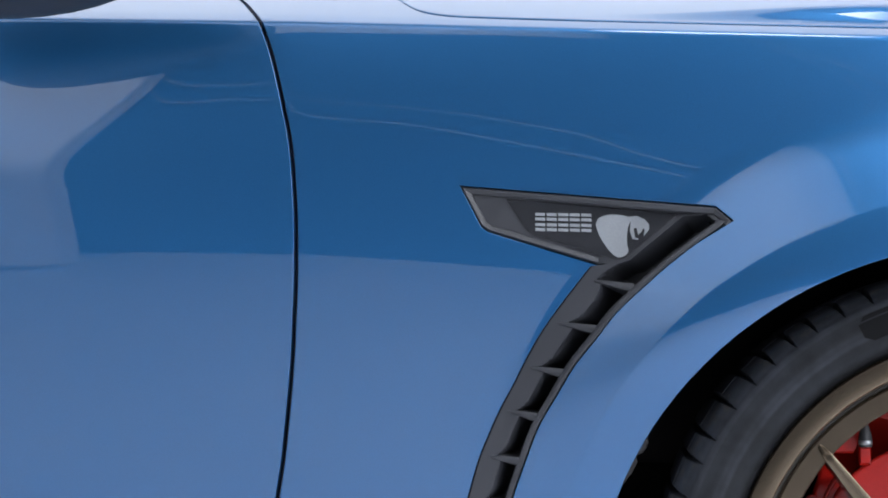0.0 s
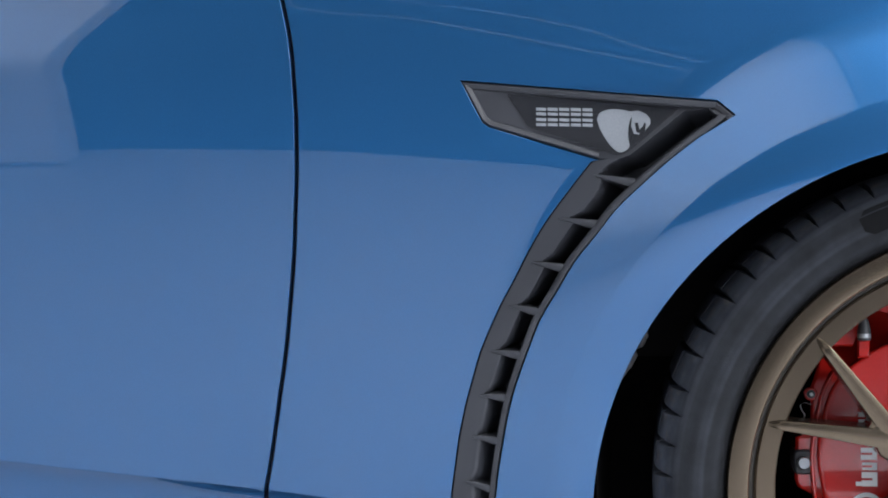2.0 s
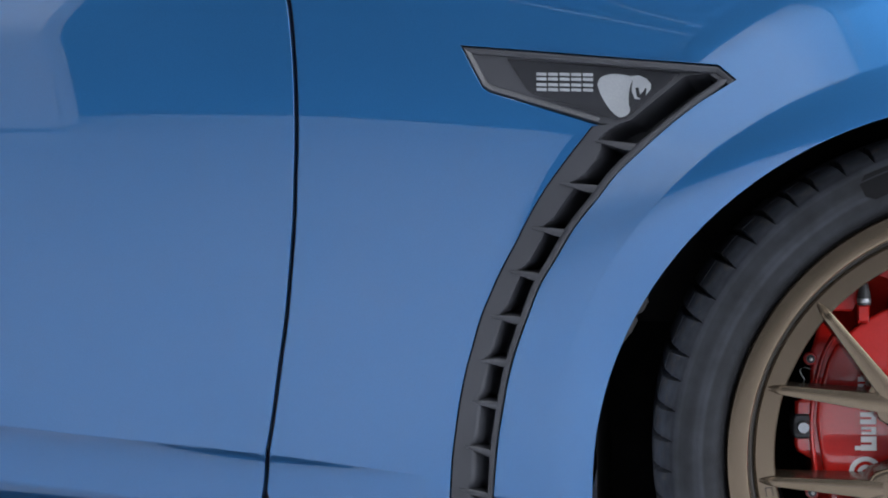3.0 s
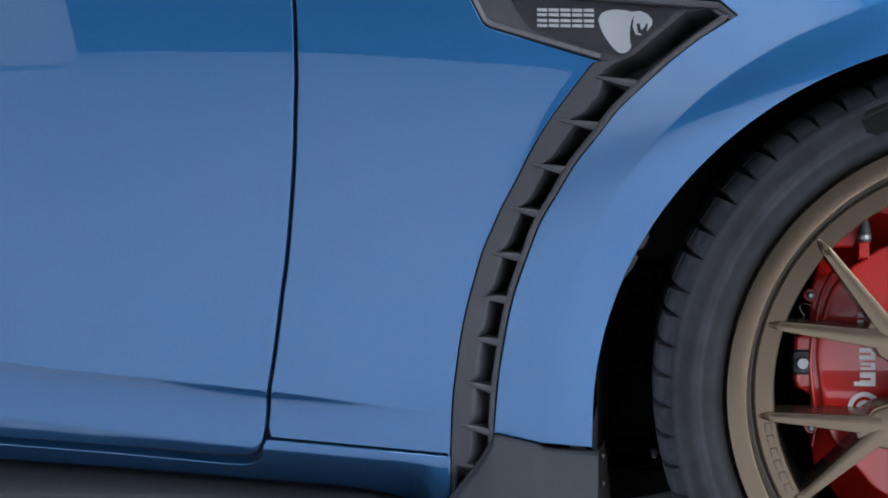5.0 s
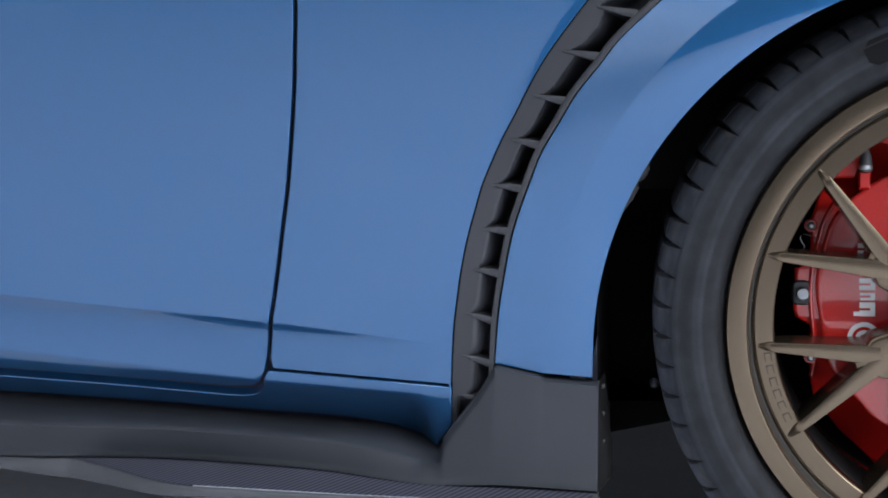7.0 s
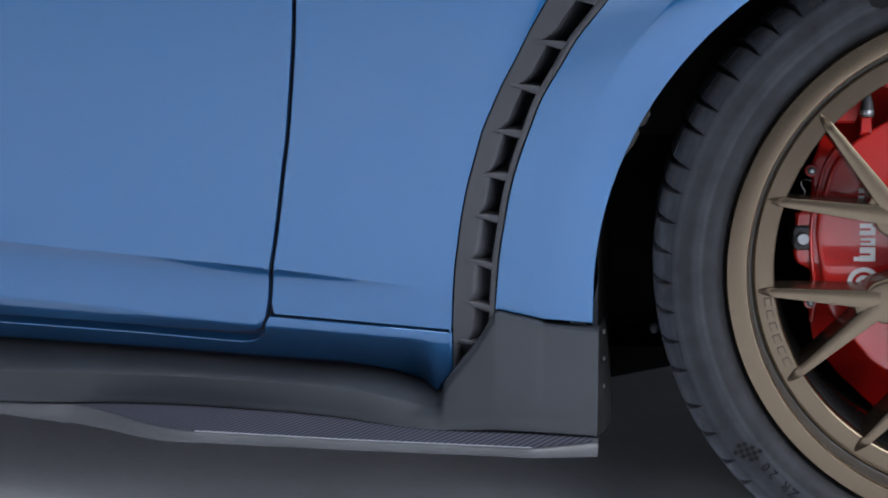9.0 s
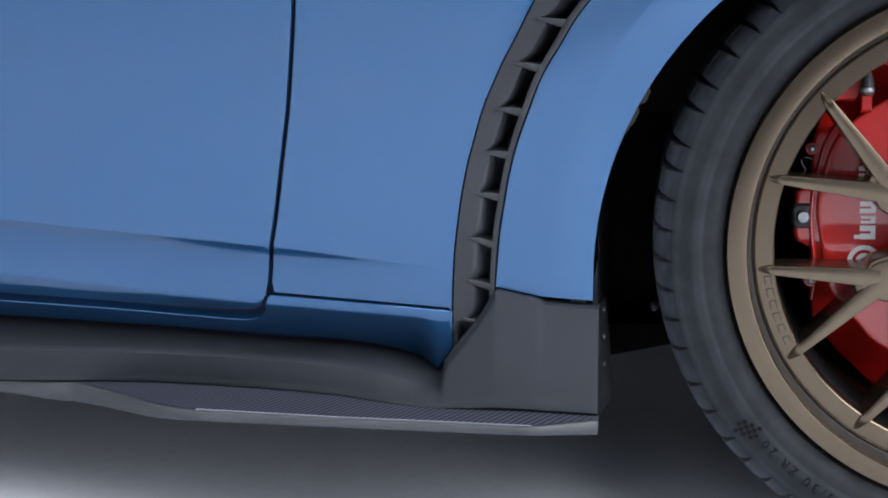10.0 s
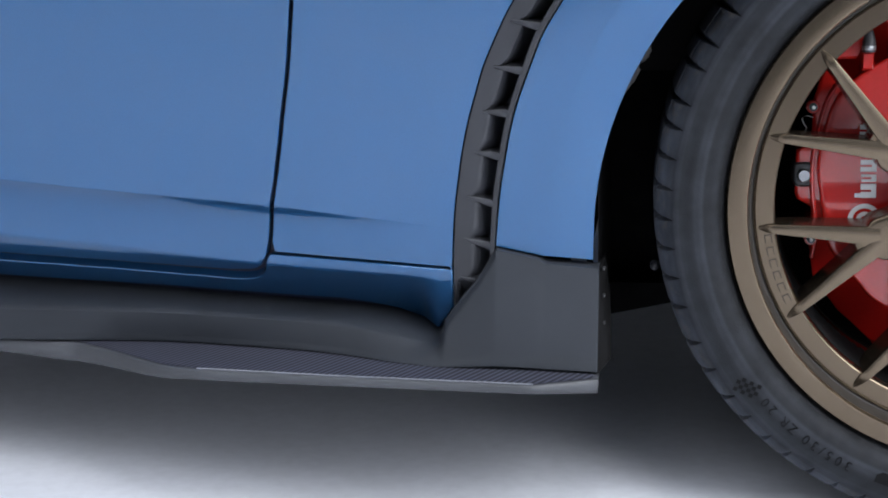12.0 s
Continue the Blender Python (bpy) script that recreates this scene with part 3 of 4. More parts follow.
# ---- vent behind the wheel
def vent():
    strip_left = STRIP_L + [(-0.380, -0.2455), (-0.3599, -0.2404), (-0.3047, -0.1927), (-0.284, -0.1905)]
    strip_right = STRIP_R + [(-0.2665, -0.2035), (-0.2620, -0.198)]
    # the louvres' ends, from the foot of the strip's head down
    ends = [((-0.396, -0.2633), (-0.3537, -0.2693)), ((-0.4327, -0.31), (-0.3933, -0.3141)), ((-0.4628, -0.3577), (-0.4283, -0.3619)),
            ((-0.4875, -0.4052), (-0.4562, -0.41)), ((-0.5076, -0.4549), (-0.475, -0.4578)), ((-0.5195, -0.5036), (-0.4903, -0.5048)),
            ((-0.5296, -0.5491), (-0.5009, -0.552)), ((-0.5387, -0.5988), (-0.508, -0.6059)), ((-0.5454, -0.647), (-0.512, -0.6539)),
            ((-0.548, -0.692), (-0.514, -0.700))]

    def nook(x, v):
        """How far a place lies in the corner just above a louvre."""
        best = 0.0
        for (lx, lv), (rx, rv) in ends:
            up = v - (lv + (rv - lv) * (x - lx) / (rx - lx))
            if 0 <= up < 0.016 and lx + 0.004 < x < rx + 0.03:
                best = max(best, (1 - up / 0.016) ** 2)
        return best

    n, m = 220, 30
    left, right = resample(strip_left, n), resample(strip_right, n)
    bm = bmesh.new()
    rows = []
    for i in range(n):
        row = []
        for j in range(m + 1):
            u = j / m
            x, v = left[i] * (1 - u) + right[i] * u
            head_end = ease((i / n - 0.74) / 0.12)
            start = 0.46 - 0.42 * head_end - 0.16 * (1 - head_end) * nook(x, v)
            foot = 1 - ease((i / n - 0.12) / 0.50)
            deep = (0.055 - 0.034 * foot) * ease((u - start + 0.03 * foot) / (0.18 - 0.08 * head_end + 0.30 * foot))
            row.append(side(x, v) - side_normal(x, v) * (0.002 + deep))
        row.append(side(*right[i]) - side_normal(*right[i]) * 0.001)
        rows.append(row)
    quads(bm, rows)
    bmesh.ops.recalc_face_normals(bm, faces=bm.faces)
    duct = sharpen(part("side_vent", bm, SATIN, car, "satin black curved louvred vent in the fender"))
    # edging along the front of the strip
    bm = bmesh.new()
    rows = []
    inner = resample(strip_right, n)
    for i in range(n):
        x, v = inner[i]
        lx, lv = left[i]
        d = math.hypot(lx - x, lv - v) or 1
        row = []
        for off, deep in ((0.0, 0.012), (0.0, 0.001), (0.0012, 0.0), (0.0068, 0.0006), (0.0078, 0.002), (0.0080, 0.016)):
            px, pv = x + (lx - x) / d * off, v + (lv - v) / d * off
            row.append(side(px, pv) - side_normal(px, pv) * deep)
        rows.append(row)
    quads(bm, rows)
    bmesh.ops.recalc_face_normals(bm, faces=bm.faces)
    sharpen(part("edging", bm, SATIN, duct, "satin black edging strip"), 50)
    for (lx, lv), (rx, rv) in ends:
        bm = bmesh.new()
        rows = []
        for k in range(15):
            u = k / 14
            x, v = lx + (rx - lx) * u, lv + (rv - lv) * u
            t = 0.0012 + 0.0066 * u ** 0.7
            deep = 0.003 + 0.053 * ease((u - 0.20) / 0.30)
            p, nn = side(x, v), side_normal(x, v)
            up = (side(x, v + 0.001) - p).normalized()
            rows.append([p + up * t * 0.2 - nn * deep, p + up * t * 0.5 - nn * 0.0018, p + up * t * 0.3 - nn * 0.0008, p - up * t * 0.5 - nn * 0.0008,
                         p - up * t * 0.7 - nn * 0.0018, p - up * t * 1.0 - nn * deep])
        quads(bm, rows, close_v=True)
        bmesh.ops.recalc_face_normals(bm, faces=bm.faces)
        sharpen(part("louvre", bm, SATIN, duct), 40)
    # head with badge plate
    head = VENT_HEAD + [(-0.2655, -0.2000), (-0.2805, -0.1887), (-0.3040, -0.1918), (-0.3595, -0.2393), (-0.3715, -0.2445)] + VENT_LOW
    panel("vent_face", head, SATIN, duct, "satin black recessed vent face", depth=0.0042, cell=0.03, edge=0.0016, flange=0.02)
    path = [(-0.2600, -0.2025), (-0.2550, -0.1974), (-0.2711, -0.1837), (-0.5325, -0.1722), (-0.5237, -0.1891), (-0.5120, -0.2114), (-0.5049, -0.2165), (-0.3916, -0.2456)]
    bm = bmesh.new()
    rows = []
    for k, (x, v) in enumerate(path):
        dirs = [Vector((b[0] - a[0], b[1] - a[1])).normalized() for a, b in zip(path[max(0, k - 1):k + 1], path[max(0, k - 1) + 1:k + 2])]
        sides = [Vector((-d.y, d.x)) for d in dirs]
        miter = sum(sides, Vector((0, 0))).normalized()
        miter = miter / max(0.35, miter.dot(sides[0]))
        row = []
        for off, deep in ((0.0, 0.014), (0.0, 0.0014), (0.0010, 0.0004), (0.0016, 0.0003), (0.0055, 0.0020), (0.0062, 0.0030), (0.0064, 0.0060)):
            px, pv = x + miter.x * off, v + miter.y * off
            row.append(side(px, pv) - side_normal(px, pv) * deep)
        rows.append(row)
    quads(bm, rows)
    bmesh.ops.recalc_face_normals(bm, faces=bm.faces)
    part("vent_frame", bm, SATIN, duct, "satin black arrow-shaped vent frame", smooth=False)
    plate = [(-0.4849, -0.1835), (-0.400, -0.1870), (-0.3096, -0.1914), (-0.3606, -0.2356), (-0.3655, -0.2386), (-0.3739, -0.2404), (-0.4592, -0.2174), (-0.4647, -0.2134)]
    panel("badge_plate", plate, PIANO, duct, "glossy black badge plate", depth=0.0028, cell=0.03, edge=0.0008, flange=0.002)

    def flat_shape(name, outline, lift=-0.0020, mat=SILVER, label=""):
        panel(name, outline, mat, duct, label, depth=-lift, cell=0.05, edge=0.0002, flange=0.0006)

    # two rows of silver bars in place of the lettering
    for row, (top, low) in enumerate(((-0.1958, -0.2036), (-0.2066, -0.2146))):
        for k in range(5):
            x0 = -0.4554 + k * 0.0120
            sl = 0.0015 * k / 5
            for b0, b1 in ((low, low + 0.0029), (top - 0.0029, top)):
                flat_shape("badge_bar", [(x0, b0 + sl), (x0 + 0.0102, b0 + sl), (x0 + 0.0102, b1 + sl), (x0, b1 + sl)])
    hood = curve_through([(-0.3925, -0.2060), (-0.3895, -0.1990), (-0.3800, -0.1950), (-0.3690, -0.1946), (-0.3600, -0.1960), (-0.3570, -0.2000), (-0.3592, -0.2060), (-0.3609, -0.2150),
                          (-0.3609, -0.2250), (-0.3598, -0.2310), (-0.3625, -0.2355), (-0.3681, -0.2382), (-0.3729, -0.2372), (-0.3788, -0.2320), (-0.3848, -0.2238), (-0.3895, -0.2152)], 3)
    crest = [(-0.3596, -0.1962), (-0.3500, -0.1950), (-0.3423, -0.1982), (-0.3382, -0.2030), (-0.3384, -0.2082), (-0.3436, -0.2150), (-0.3424, -0.2085), (-0.3440, -0.2066), (-0.3458, -0.2106),
             (-0.3492, -0.2140), (-0.3507, -0.2070), (-0.3540, -0.2075), (-0.3528, -0.2172), (-0.3492, -0.2180), (-0.3500, -0.2192), (-0.3549, -0.2186), (-0.3575, -0.2110), (-0.3563, -0.2000)]
    flat_shape("emblem", hood, label="plain silver emblem on the badge plate")
    flat_shape("emblem_tip", crest)
    return duct


vent()


# ---- skirt under the doors
def skirt():
    top_line = [(-1.75, 0.258), (-1.1014, 0.2344), (-0.8938, 0.2287), (-0.7591, 0.2217), (-0.6927, 0.2190), (-0.6598, 0.2140), (-0.6271, 0.2070), (-0.5947, 0.1965),
                (-0.5752, 0.1900), (-0.5695, 0.1930), (-0.5620, 0.2063), (-0.5524, 0.2191), (-0.5272, 0.2508), (-0.5085, 0.2815), (-0.5055, 0.2824), (-0.4620, 0.2732), (-0.4540, 0.2682), (-0.3975, 0.2638)]
    base_line = [(-1.75, 0.080), (-1.1088, 0.0700), (-1.0197, 0.0725), (-0.9022, 0.0753), (-0.7591, 0.0512), (-0.6882, 0.0307), (-0.6316, 0.0050),
                 (-0.5846, -0.0107), (-0.5401, -0.0167), (-0.4656, -0.0223), (-0.3953, -0.0328)]
    base_line = curve_through(base_line, 4)

    def along(line, x):
        return float(np.interp(x, [p[0] for p in line], [p[1] for p in line]))

    xs = sorted([*np.linspace(-1.75, -0.80, 30), *np.linspace(-0.79, -0.60, 24), *np.linspace(-0.595, -0.3965, 80)])
    bm = bmesh.new()
    rows = []
    for x in xs:
        zt, zb, yb = along(top_line, x), 0.1545, along(base_line, x)
        yt = 0.062 - 0.014 * ease((x + 0.75) / 0.15)
        row = []
        for k in range(31):
            u = (k / 30) ** 1.3 if k < 26 else (26 / 30) ** 1.3 + (1 - (26 / 30) ** 1.3) * (k - 26) / 4
            low = ease((0.182 - zt - (zb - zt) * u) / 0.026)
            fin = ease((x + 0.584 + 0.045 * low) / (0.020 + 0.050 * low))
            tucked = yt * (1 - u) + yb * u - 0.003 * math.sin(math.pi * u) + 0.085 * (1 - ease((u - 0.12) / 0.36))
            flat = 0.007 + (yb - 0.007) * u ** 1.15
            if x < -0.5085:
                flat += 0.006 * (1 - ease(u * (zt - zb) / 0.011))
            y = tucked * (1 - fin) + flat * fin
            foot = ease((u - 0.86) / 0.14)
            row.append((x, y - 0.003 * foot + 0.012 * ease((u - 0.945) / 0.055), zt + (zb - zt) * u))
        fin = ease((x + 0.584) / 0.020)
        first = row[0]
        row.insert(0, (first[0], first[1] + 0.004, first[2] + 0.012 * (1 - fin) + 0.0012))
        row.insert(0, (first[0], first[1] + 0.03, first[2] + 0.014 * (1 - fin) + 0.0012))
        rows.append(row)
    # front end, turned in towards the wheel
    last = rows[-1]
    rows.append([(x + 0.0012, y + 0.0015, z) for x, y, z in last])
    quads(bm, rows)
    cap = bmesh.new()
    quads(cap, [[(x + 0.0012 + dx * (0.3 + 0.7 * min(1, k / 24)), y + 0.0015 + dy, z) for k, (x, y, z) in enumerate(last)] for dx, dy in ((0, 0), (0.006, 0.03), (0.013, 0.07))])
    bmesh.ops.recalc_face_normals(bm, faces=bm.faces)
    body = sharpen(part("side_skirt", bm, SKIRT, car, "charcoal plastic side skirt with upright fin before the wheel"), 40)
    end = part("end_cap", cap, FOAM_AND_SHADE, body, "black end of the skirt facing the wheel")
    for z in (0.262, 0.232, 0.202):
        bm = bmesh.new()
        lathe(bm, [(0.0001, 0.0130), (0.0014, 0.0132), (0.0020, 0.0145), (0.0020, 0.024)], 10, (-0.3905, z))
        bmesh.ops.recalc_face_normals(bm, faces=bm.faces)
        part("bolt", bm, DUCT, end, "small grey bolt")
    # winglet along the foot of the skirt
    lip_line = [(-1.75, 0.086), (-1.1143, 0.0769), (-1.0192, 0.0702), (-0.9550, 0.0291), (-0.8998, -0.0128), (-0.8780, -0.0265), (-0.8599, -0.0343), (-0.8349, -0.0419), (-0.6691, -0.0610), (-0.4612, -0.0772), (-0.3948, -0.0450)]
    under = [(-1.75, 0.1395), (-1.1172, 0.1395), (-1.03, 0.1310), (-0.93, 0.1360), (-0.836, 0.1427), (-0.67, 0.1443), (-0.461, 0.1452), (-0.395, 0.1389)]
    top = 0.155
    bm = bmesh.new()
    rows = []
    for x, y in resample(lip_line, 160):
        zu = along(under, x)
        rows.append([(x, y + 0.20, top), (x, y + 0.0035, top), (x, y + 0.0010, top - 0.0006), (x, y, top - 0.0022), (x, y + 0.0005, zu + 0.002), (x, y + 0.003, zu), (x, y + 0.20, zu)])
    rows.append([(x + 0.0010, y, (top + z) / 2) for x, y, z in rows[-1]])
    quads(bm, rows)
    bmesh.ops.recalc_face_normals(bm, faces=bm.faces)
    sharpen(part("winglet", bm, LIP, body, "grey plastic winglet lip"), 50)
    bm = bmesh.new()
    rows = []
    for x, y in resample(lip_line[2:-1] + [(-0.400, -0.0480)], 110):
        rows.append([(x, y + 0.0042 + 0.16 * k / 6, top + 0.0008) for k in range(7)])
    quads(bm, rows)
    part("carbon_insert", bm, CARBON, body, "carbon fibre weave insert")
    # added bead that makes the bright glint of the lip's bevel
    bm = bmesh.new()
    rows = []
    for x, y in resample(lip_line[7:-1], 60):
        rows.append([(x, y + 0.0042 + 0.0011 * math.cos(a), top + 0.0006 + 0.0011 * math.sin(a)) for a in (0, 1.047, 2.094, 3.142, 4.189, 5.236)])
    quads(bm, rows, close_v=True)
    bmesh.ops.recalc_face_normals(bm, faces=bm.faces)
    part("edge_bead", bm, BEAD, body, "thin glossy bead added to give the lip edge its glint")


skirt()


# ---- wheel
def wheel():
    bm = bmesh.new()
    # broad lip, deep groove with a fine ridge, flat inner ring, barrel
    rim_profile = [(0.2735, 0.026), (0.2757, 0.0070), (0.2756, 0.0030), (0.2748, 0.0002), (0.2736, -0.0016), (0.2554, -0.0044), (0.2542, -0.0040), (0.2534, -0.0026), (0.2528, 0.0000), (0.2490, 0.0290), (0.2470, 0.0310),
                   (0.2458, 0.0292), (0.2450, 0.0288), (0.2444, 0.0302), (0.2436, 0.0308), (0.2428, 0.0300), (0.2250, 0.0298), (0.2236, 0.0310), (0.2226, 0.0360), (0.2218, 0.045),
                   (0.2190, 0.09), (0.2140, 0.15), (0.2240, 0.27)]
    lathe(bm, rim_profile, 180, HUB)
    bmesh.ops.recalc_face_normals(bm, faces=bm.faces)
    rim = sharpen(part("wheel", bm, BRONZE, car, "satin bronze forged wheel with paired spokes"), 30)
    # groove lining with the shade of its walls painted in, and inner barrel
    bm = bmesh.new()
    lathe(bm, [(0.2524, 0.0020), (0.2487, 0.0285), (0.2471, 0.0305), (0.2461, 0.0292)], 180, HUB)
    part("groove", bm, BRONZE_DARK, rim, "turned groove with its shade put into the colour")
    # sleeve just inside the bronze barrel, its black painted for the shade there
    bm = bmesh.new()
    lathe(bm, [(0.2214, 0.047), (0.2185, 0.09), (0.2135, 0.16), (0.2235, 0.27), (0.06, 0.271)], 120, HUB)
    part("barrel", bm, FOAM_AND_SHADE, rim, "black sleeve standing in for shade inside the barrel")

    def station(r, a, width, y, deep, tangent):
        c = Vector((HUB[0] + r * math.cos(a), 0, HUB[1] + r * math.sin(a)))
        t = Vector((-tangent.z, 0, tangent.x))
        w = width / 2
        shape = ((1.02, deep), (1.0, min(deep, 0.0050)), (0.97, 0.0018), (0.90, 0.0005), (0.75, 0.0001), (0, 0))
        out = [c + t * w * q + Vector((0, y + d, 0)) for q, d in shape]
        return out + [c - t * w * q + Vector((0, y + d, 0)) for q, d in shape[-2::-1]]

    for centre in (150.2, 198.6, 248.5, 300.5, 352.4, 44.0, 96.5):
        mid = radians(centre)
        bm = bmesh.new()
        for s in (-1, 1):
            tip = mid + s * radians(12.5)
            p0 = Vector((0.2425 * math.cos(tip), 0, 0.2425 * math.sin(tip)))
            p1 = Vector((0.118 * math.cos(mid + s * radians(1.6)), 0, 0.118 * math.sin(mid + s * radians(1.6))))
            tan = (p1 - p0).normalized()
            rows = []
            for i in range(31):
                q = (i / 30) ** 1.5
                p = p0.lerp(p1, q)
                r, a = p.length, math.atan2(p.z, p.x)
                width = 0.0014 + 0.0072 * min(1, q * 10) ** 0.5 + 0.0135 * q
                y = 0.0300 - 0.0055 * ease(q * 6) + 0.001 * q
                rows.append(station(r, a, width, y, 0.004 + 0.050 * ease(q * 4), tan))
            vs = quads(bm, rows, close_v=True)
            bm.faces.new(vs[0])
            bm.faces.new(vs[-1][::-1])
        rows = []
        tan = Vector((-math.cos(mid), 0, -math.sin(mid)))
        for i in range(25):
            q = i / 24
            r = 0.1440 - 0.0890 * q
            width = 0.014 + 0.034 * ease(q * 3.2) + 0.050 * max(0.0, q - 0.45) ** 1.5
            rows.append(station(r, mid, width, 0.0256 + 0.004 * (1 - ease(q * 14)), 0.044, tan))
        vs = quads(bm, rows, close_v=True)
        bm.faces.new(vs[0])
        bm.faces.new(vs[-1][::-1])
        bmesh.ops.recalc_face_normals(bm, faces=bm.faces)
        sharpen(part("spoke", bm, BRONZE, rim), 45)
    bm = bmesh.new()
    lathe(bm, [(0.001, 0.022), (0.032, 0.022), (0.034, 0.0262), (0.066, 0.0262), (0.071, 0.030), (0.072, 0.08)], 64, HUB)
    bmesh.ops.recalc_face_normals(bm, faces=bm.faces)
    part("hub", bm, BRONZE, rim)

    # tyre
    profile = [(0.2705, 0.024), (0.2730, 0.014), (0.2760, 0.0070), (0.2795, 0.0005), (0.2825, -0.0035), (0.2875, -0.0075), (0.2945, -0.0112), (0.3030, -0.0135), (0.3110, -0.0145), (0.3195, -0.0142),
               (0.3240, -0.0132), (0.3258, -0.0133), (0.3290, -0.0126), (0.3305, -0.0120), (0.3322, -0.0108), (0.3345, -0.0086), (0.3370, -0.0056), (0.3395, -0.0018),
               (0.3418, 0.0026), (0.3440, 0.0082), (0.3458, 0.0140), (0.3474, 0.0210), (0.3488, 0.0290), (0.3498, 0.0370), (0.3440, 0.0380), (0.3440, 0.0450), (0.3504, 0.0460),
               (0.3512, 0.0700), (0.3518, 0.1400), (0.3508, 0.2300), (0.3440, 0.2700), (0.3250, 0.2950), (0.2800, 0.2900), (0.2700, 0.2750)]
    # tread blocks of uneven pitch round the shoulder
    cuts = [123.1, 127.6, 132.5, 137.4, 143.0, 149.6, 154.4, 161.0, 165.6, 171.1, 176.6, 182.1, 187.5, 193.0, 198.5, 205.6, 211.3, 217.4, 222.3, 227.5, 232.3, 237.6, 242.7]
    cuts += [242.7 + 240.4 * k / 44 for k in range(1, 44)]
    angles = []
    for k, a in enumerate(cuts):
        gap = (cuts[k + 1] if k + 1 < len(cuts) else cuts[0] + 360) - a
        angles += [(a + d, d) for d in (-0.85, -0.6, -0.4, -0.2, 0.0, 0.2, 0.4, 0.6, 0.85)]
        angles += [(a + gap * q, 9.0) for q in (0.3, 0.5, 0.7)]
    rows = []
    for a, d in angles:
        row = []
        for r, y in profile:
            cut = 0.0
            if r > 0.3300 and y < 0.24:
                reach = min(1.0, (y + 0.0122) / 0.034)
                wide = 0.10 + 0.56 * reach ** 0.8
                cut = 0.0080 * min(1.0, reach * 2.6) * min(1.0, max(0.0, 1.3 - 1.3 * abs(d) / wide))
            lean = radians(a)
            row.append((HUB[0] + (r - cut) * math.cos(lean), y + 0.5 * cut, max(FLOOR_Z, HUB[1] + (r - cut) * math.sin(lean))))
        rows.append(row)
    bm = bmesh.new()
    quads(bm, rows, close_u=True)
    bmesh.ops.recalc_face_normals(bm, faces=bm.faces)
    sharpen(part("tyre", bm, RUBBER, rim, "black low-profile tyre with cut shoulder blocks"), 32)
    return rim


rim = wheel()


def rim_marks():
    """Engraved marks on the inner ring of the wheel, as plain bars."""
    for k in range(6):
        bm = bmesh.new()
        for width, r0, r1 in ((0.24, 0.2288, 0.2352), (2.3, 0.2282, 0.2290), (2.3, 0.2350, 0.2358)):
            a0 = 188.3 + k * 3.40
            pts = []
            for a, r in ((a0, r0), (a0 + width, r0), (a0 + width, r1), (a0, r1)):
                pts.append(bm.verts.new((HUB[0] + r * math.cos(radians(a)), 0.0296, HUB[1] + r * math.sin(radians(a)))))
            bm.faces.new(pts)
        part("engraved_bar", bm, BRONZE_DARK, rim, smooth=False)


rim_marks()


def moulded(text, start, r, size):
    """Characters moulded on the sidewall, clockwise from the angle start, tops outwards."""
    a = start
    step = {" ": 0.6, "/": 0.62}
    for ch in text:
        w = size * 0.94 * step.get(ch, 1.0)
        a -= math.degrees(w / r) / 2
        if ch != " ":
            cu = bpy.data.curves.new("sidewall_text", "FONT")
            cu.body, cu.size, cu.extrude, cu.align_x, cu.align_y = ch, size * 1.25, 0.0006, "CENTER", "CENTER"
            cu.offset = -0.0003
            tmp = bpy.data.objects.new("sidewall_text", cu)
            me = bpy.data.meshes.new_from_object(tmp)
            bpy.data.objects.remove(tmp)
            me.materials.append(RUBBER_PRINT)
            ob = new("sidewall_text", me)
            ob.parent = rim
            ang = radians(a)
            radial = Vector((math.cos(ang), 0, math.sin(ang)))
            along = Vector((math.sin(ang), 0, -math.cos(ang)))
            m = Matrix((along, radial, along.cross(radial))).transposed().to_4x4()
            m.translation = Vector((HUB[0], -0.0147, HUB[1])) + radial * r
            ob.matrix_world = m
        a -= math.degrees(w / r) / 2


moulded("305/30 ZR 20", 243.6, 0.3100, 0.0121)


def moulded_block(a0, a1, r0, r1):
    """A dark moulded field on the sidewall."""
    bm = bmesh.new()
    rows = []
    for k in range(9):
        q = k / 8
        a = radians(a0 + (a1 - a0) * q)
        trim = 0.25 if k in (0, 8) else 0.0
        lo, hi = r0 + (r1 - r0) * trim, r1 - (r1 - r0) * trim
        rows.append([(HUB[0] + r * math.cos(a), -0.0149 + 0.0012 * abs(2 * (r - r0) / (r1 - r0) - 1), HUB[1] + r * math.sin(a)) for r in (lo, (lo + hi) / 2, hi)])
    quads(bm, rows)
    part("moulded_block", bm, RUBBER_PRINT, rim, "dark moulded field on the sidewall")


CHECK = (-0.237, 0.141)


def tyre_marks():
    bm = bmesh.new()
    c, sn = math.cos(radians(-24)), math.sin(radians(-24))
    for i in range(6):
        for j in range(4):
            if (i + j) % 2:
                continue
            pts = []
            for di, dj in ((0, 0), (1, 0), (1, 1), (0, 1)):
                a, b = (i + di - 3) * 0.0044, (j + dj - 2) * 0.0042
                pts.append(bm.verts.new((CHECK[0] + a * c - b * sn, -0.0152, CHECK[1] + a * sn + b * c)))
            bm.faces.new(pts)
    part("checker_mark", bm, RUBBER_PRINT, rim, "small moulded chequered mark")


tyre_marks()
moulded_block(104.0, 116.3, 0.2975, 0.3245)
moulded_block(248.3, 256.3, 0.3010, 0.3190)


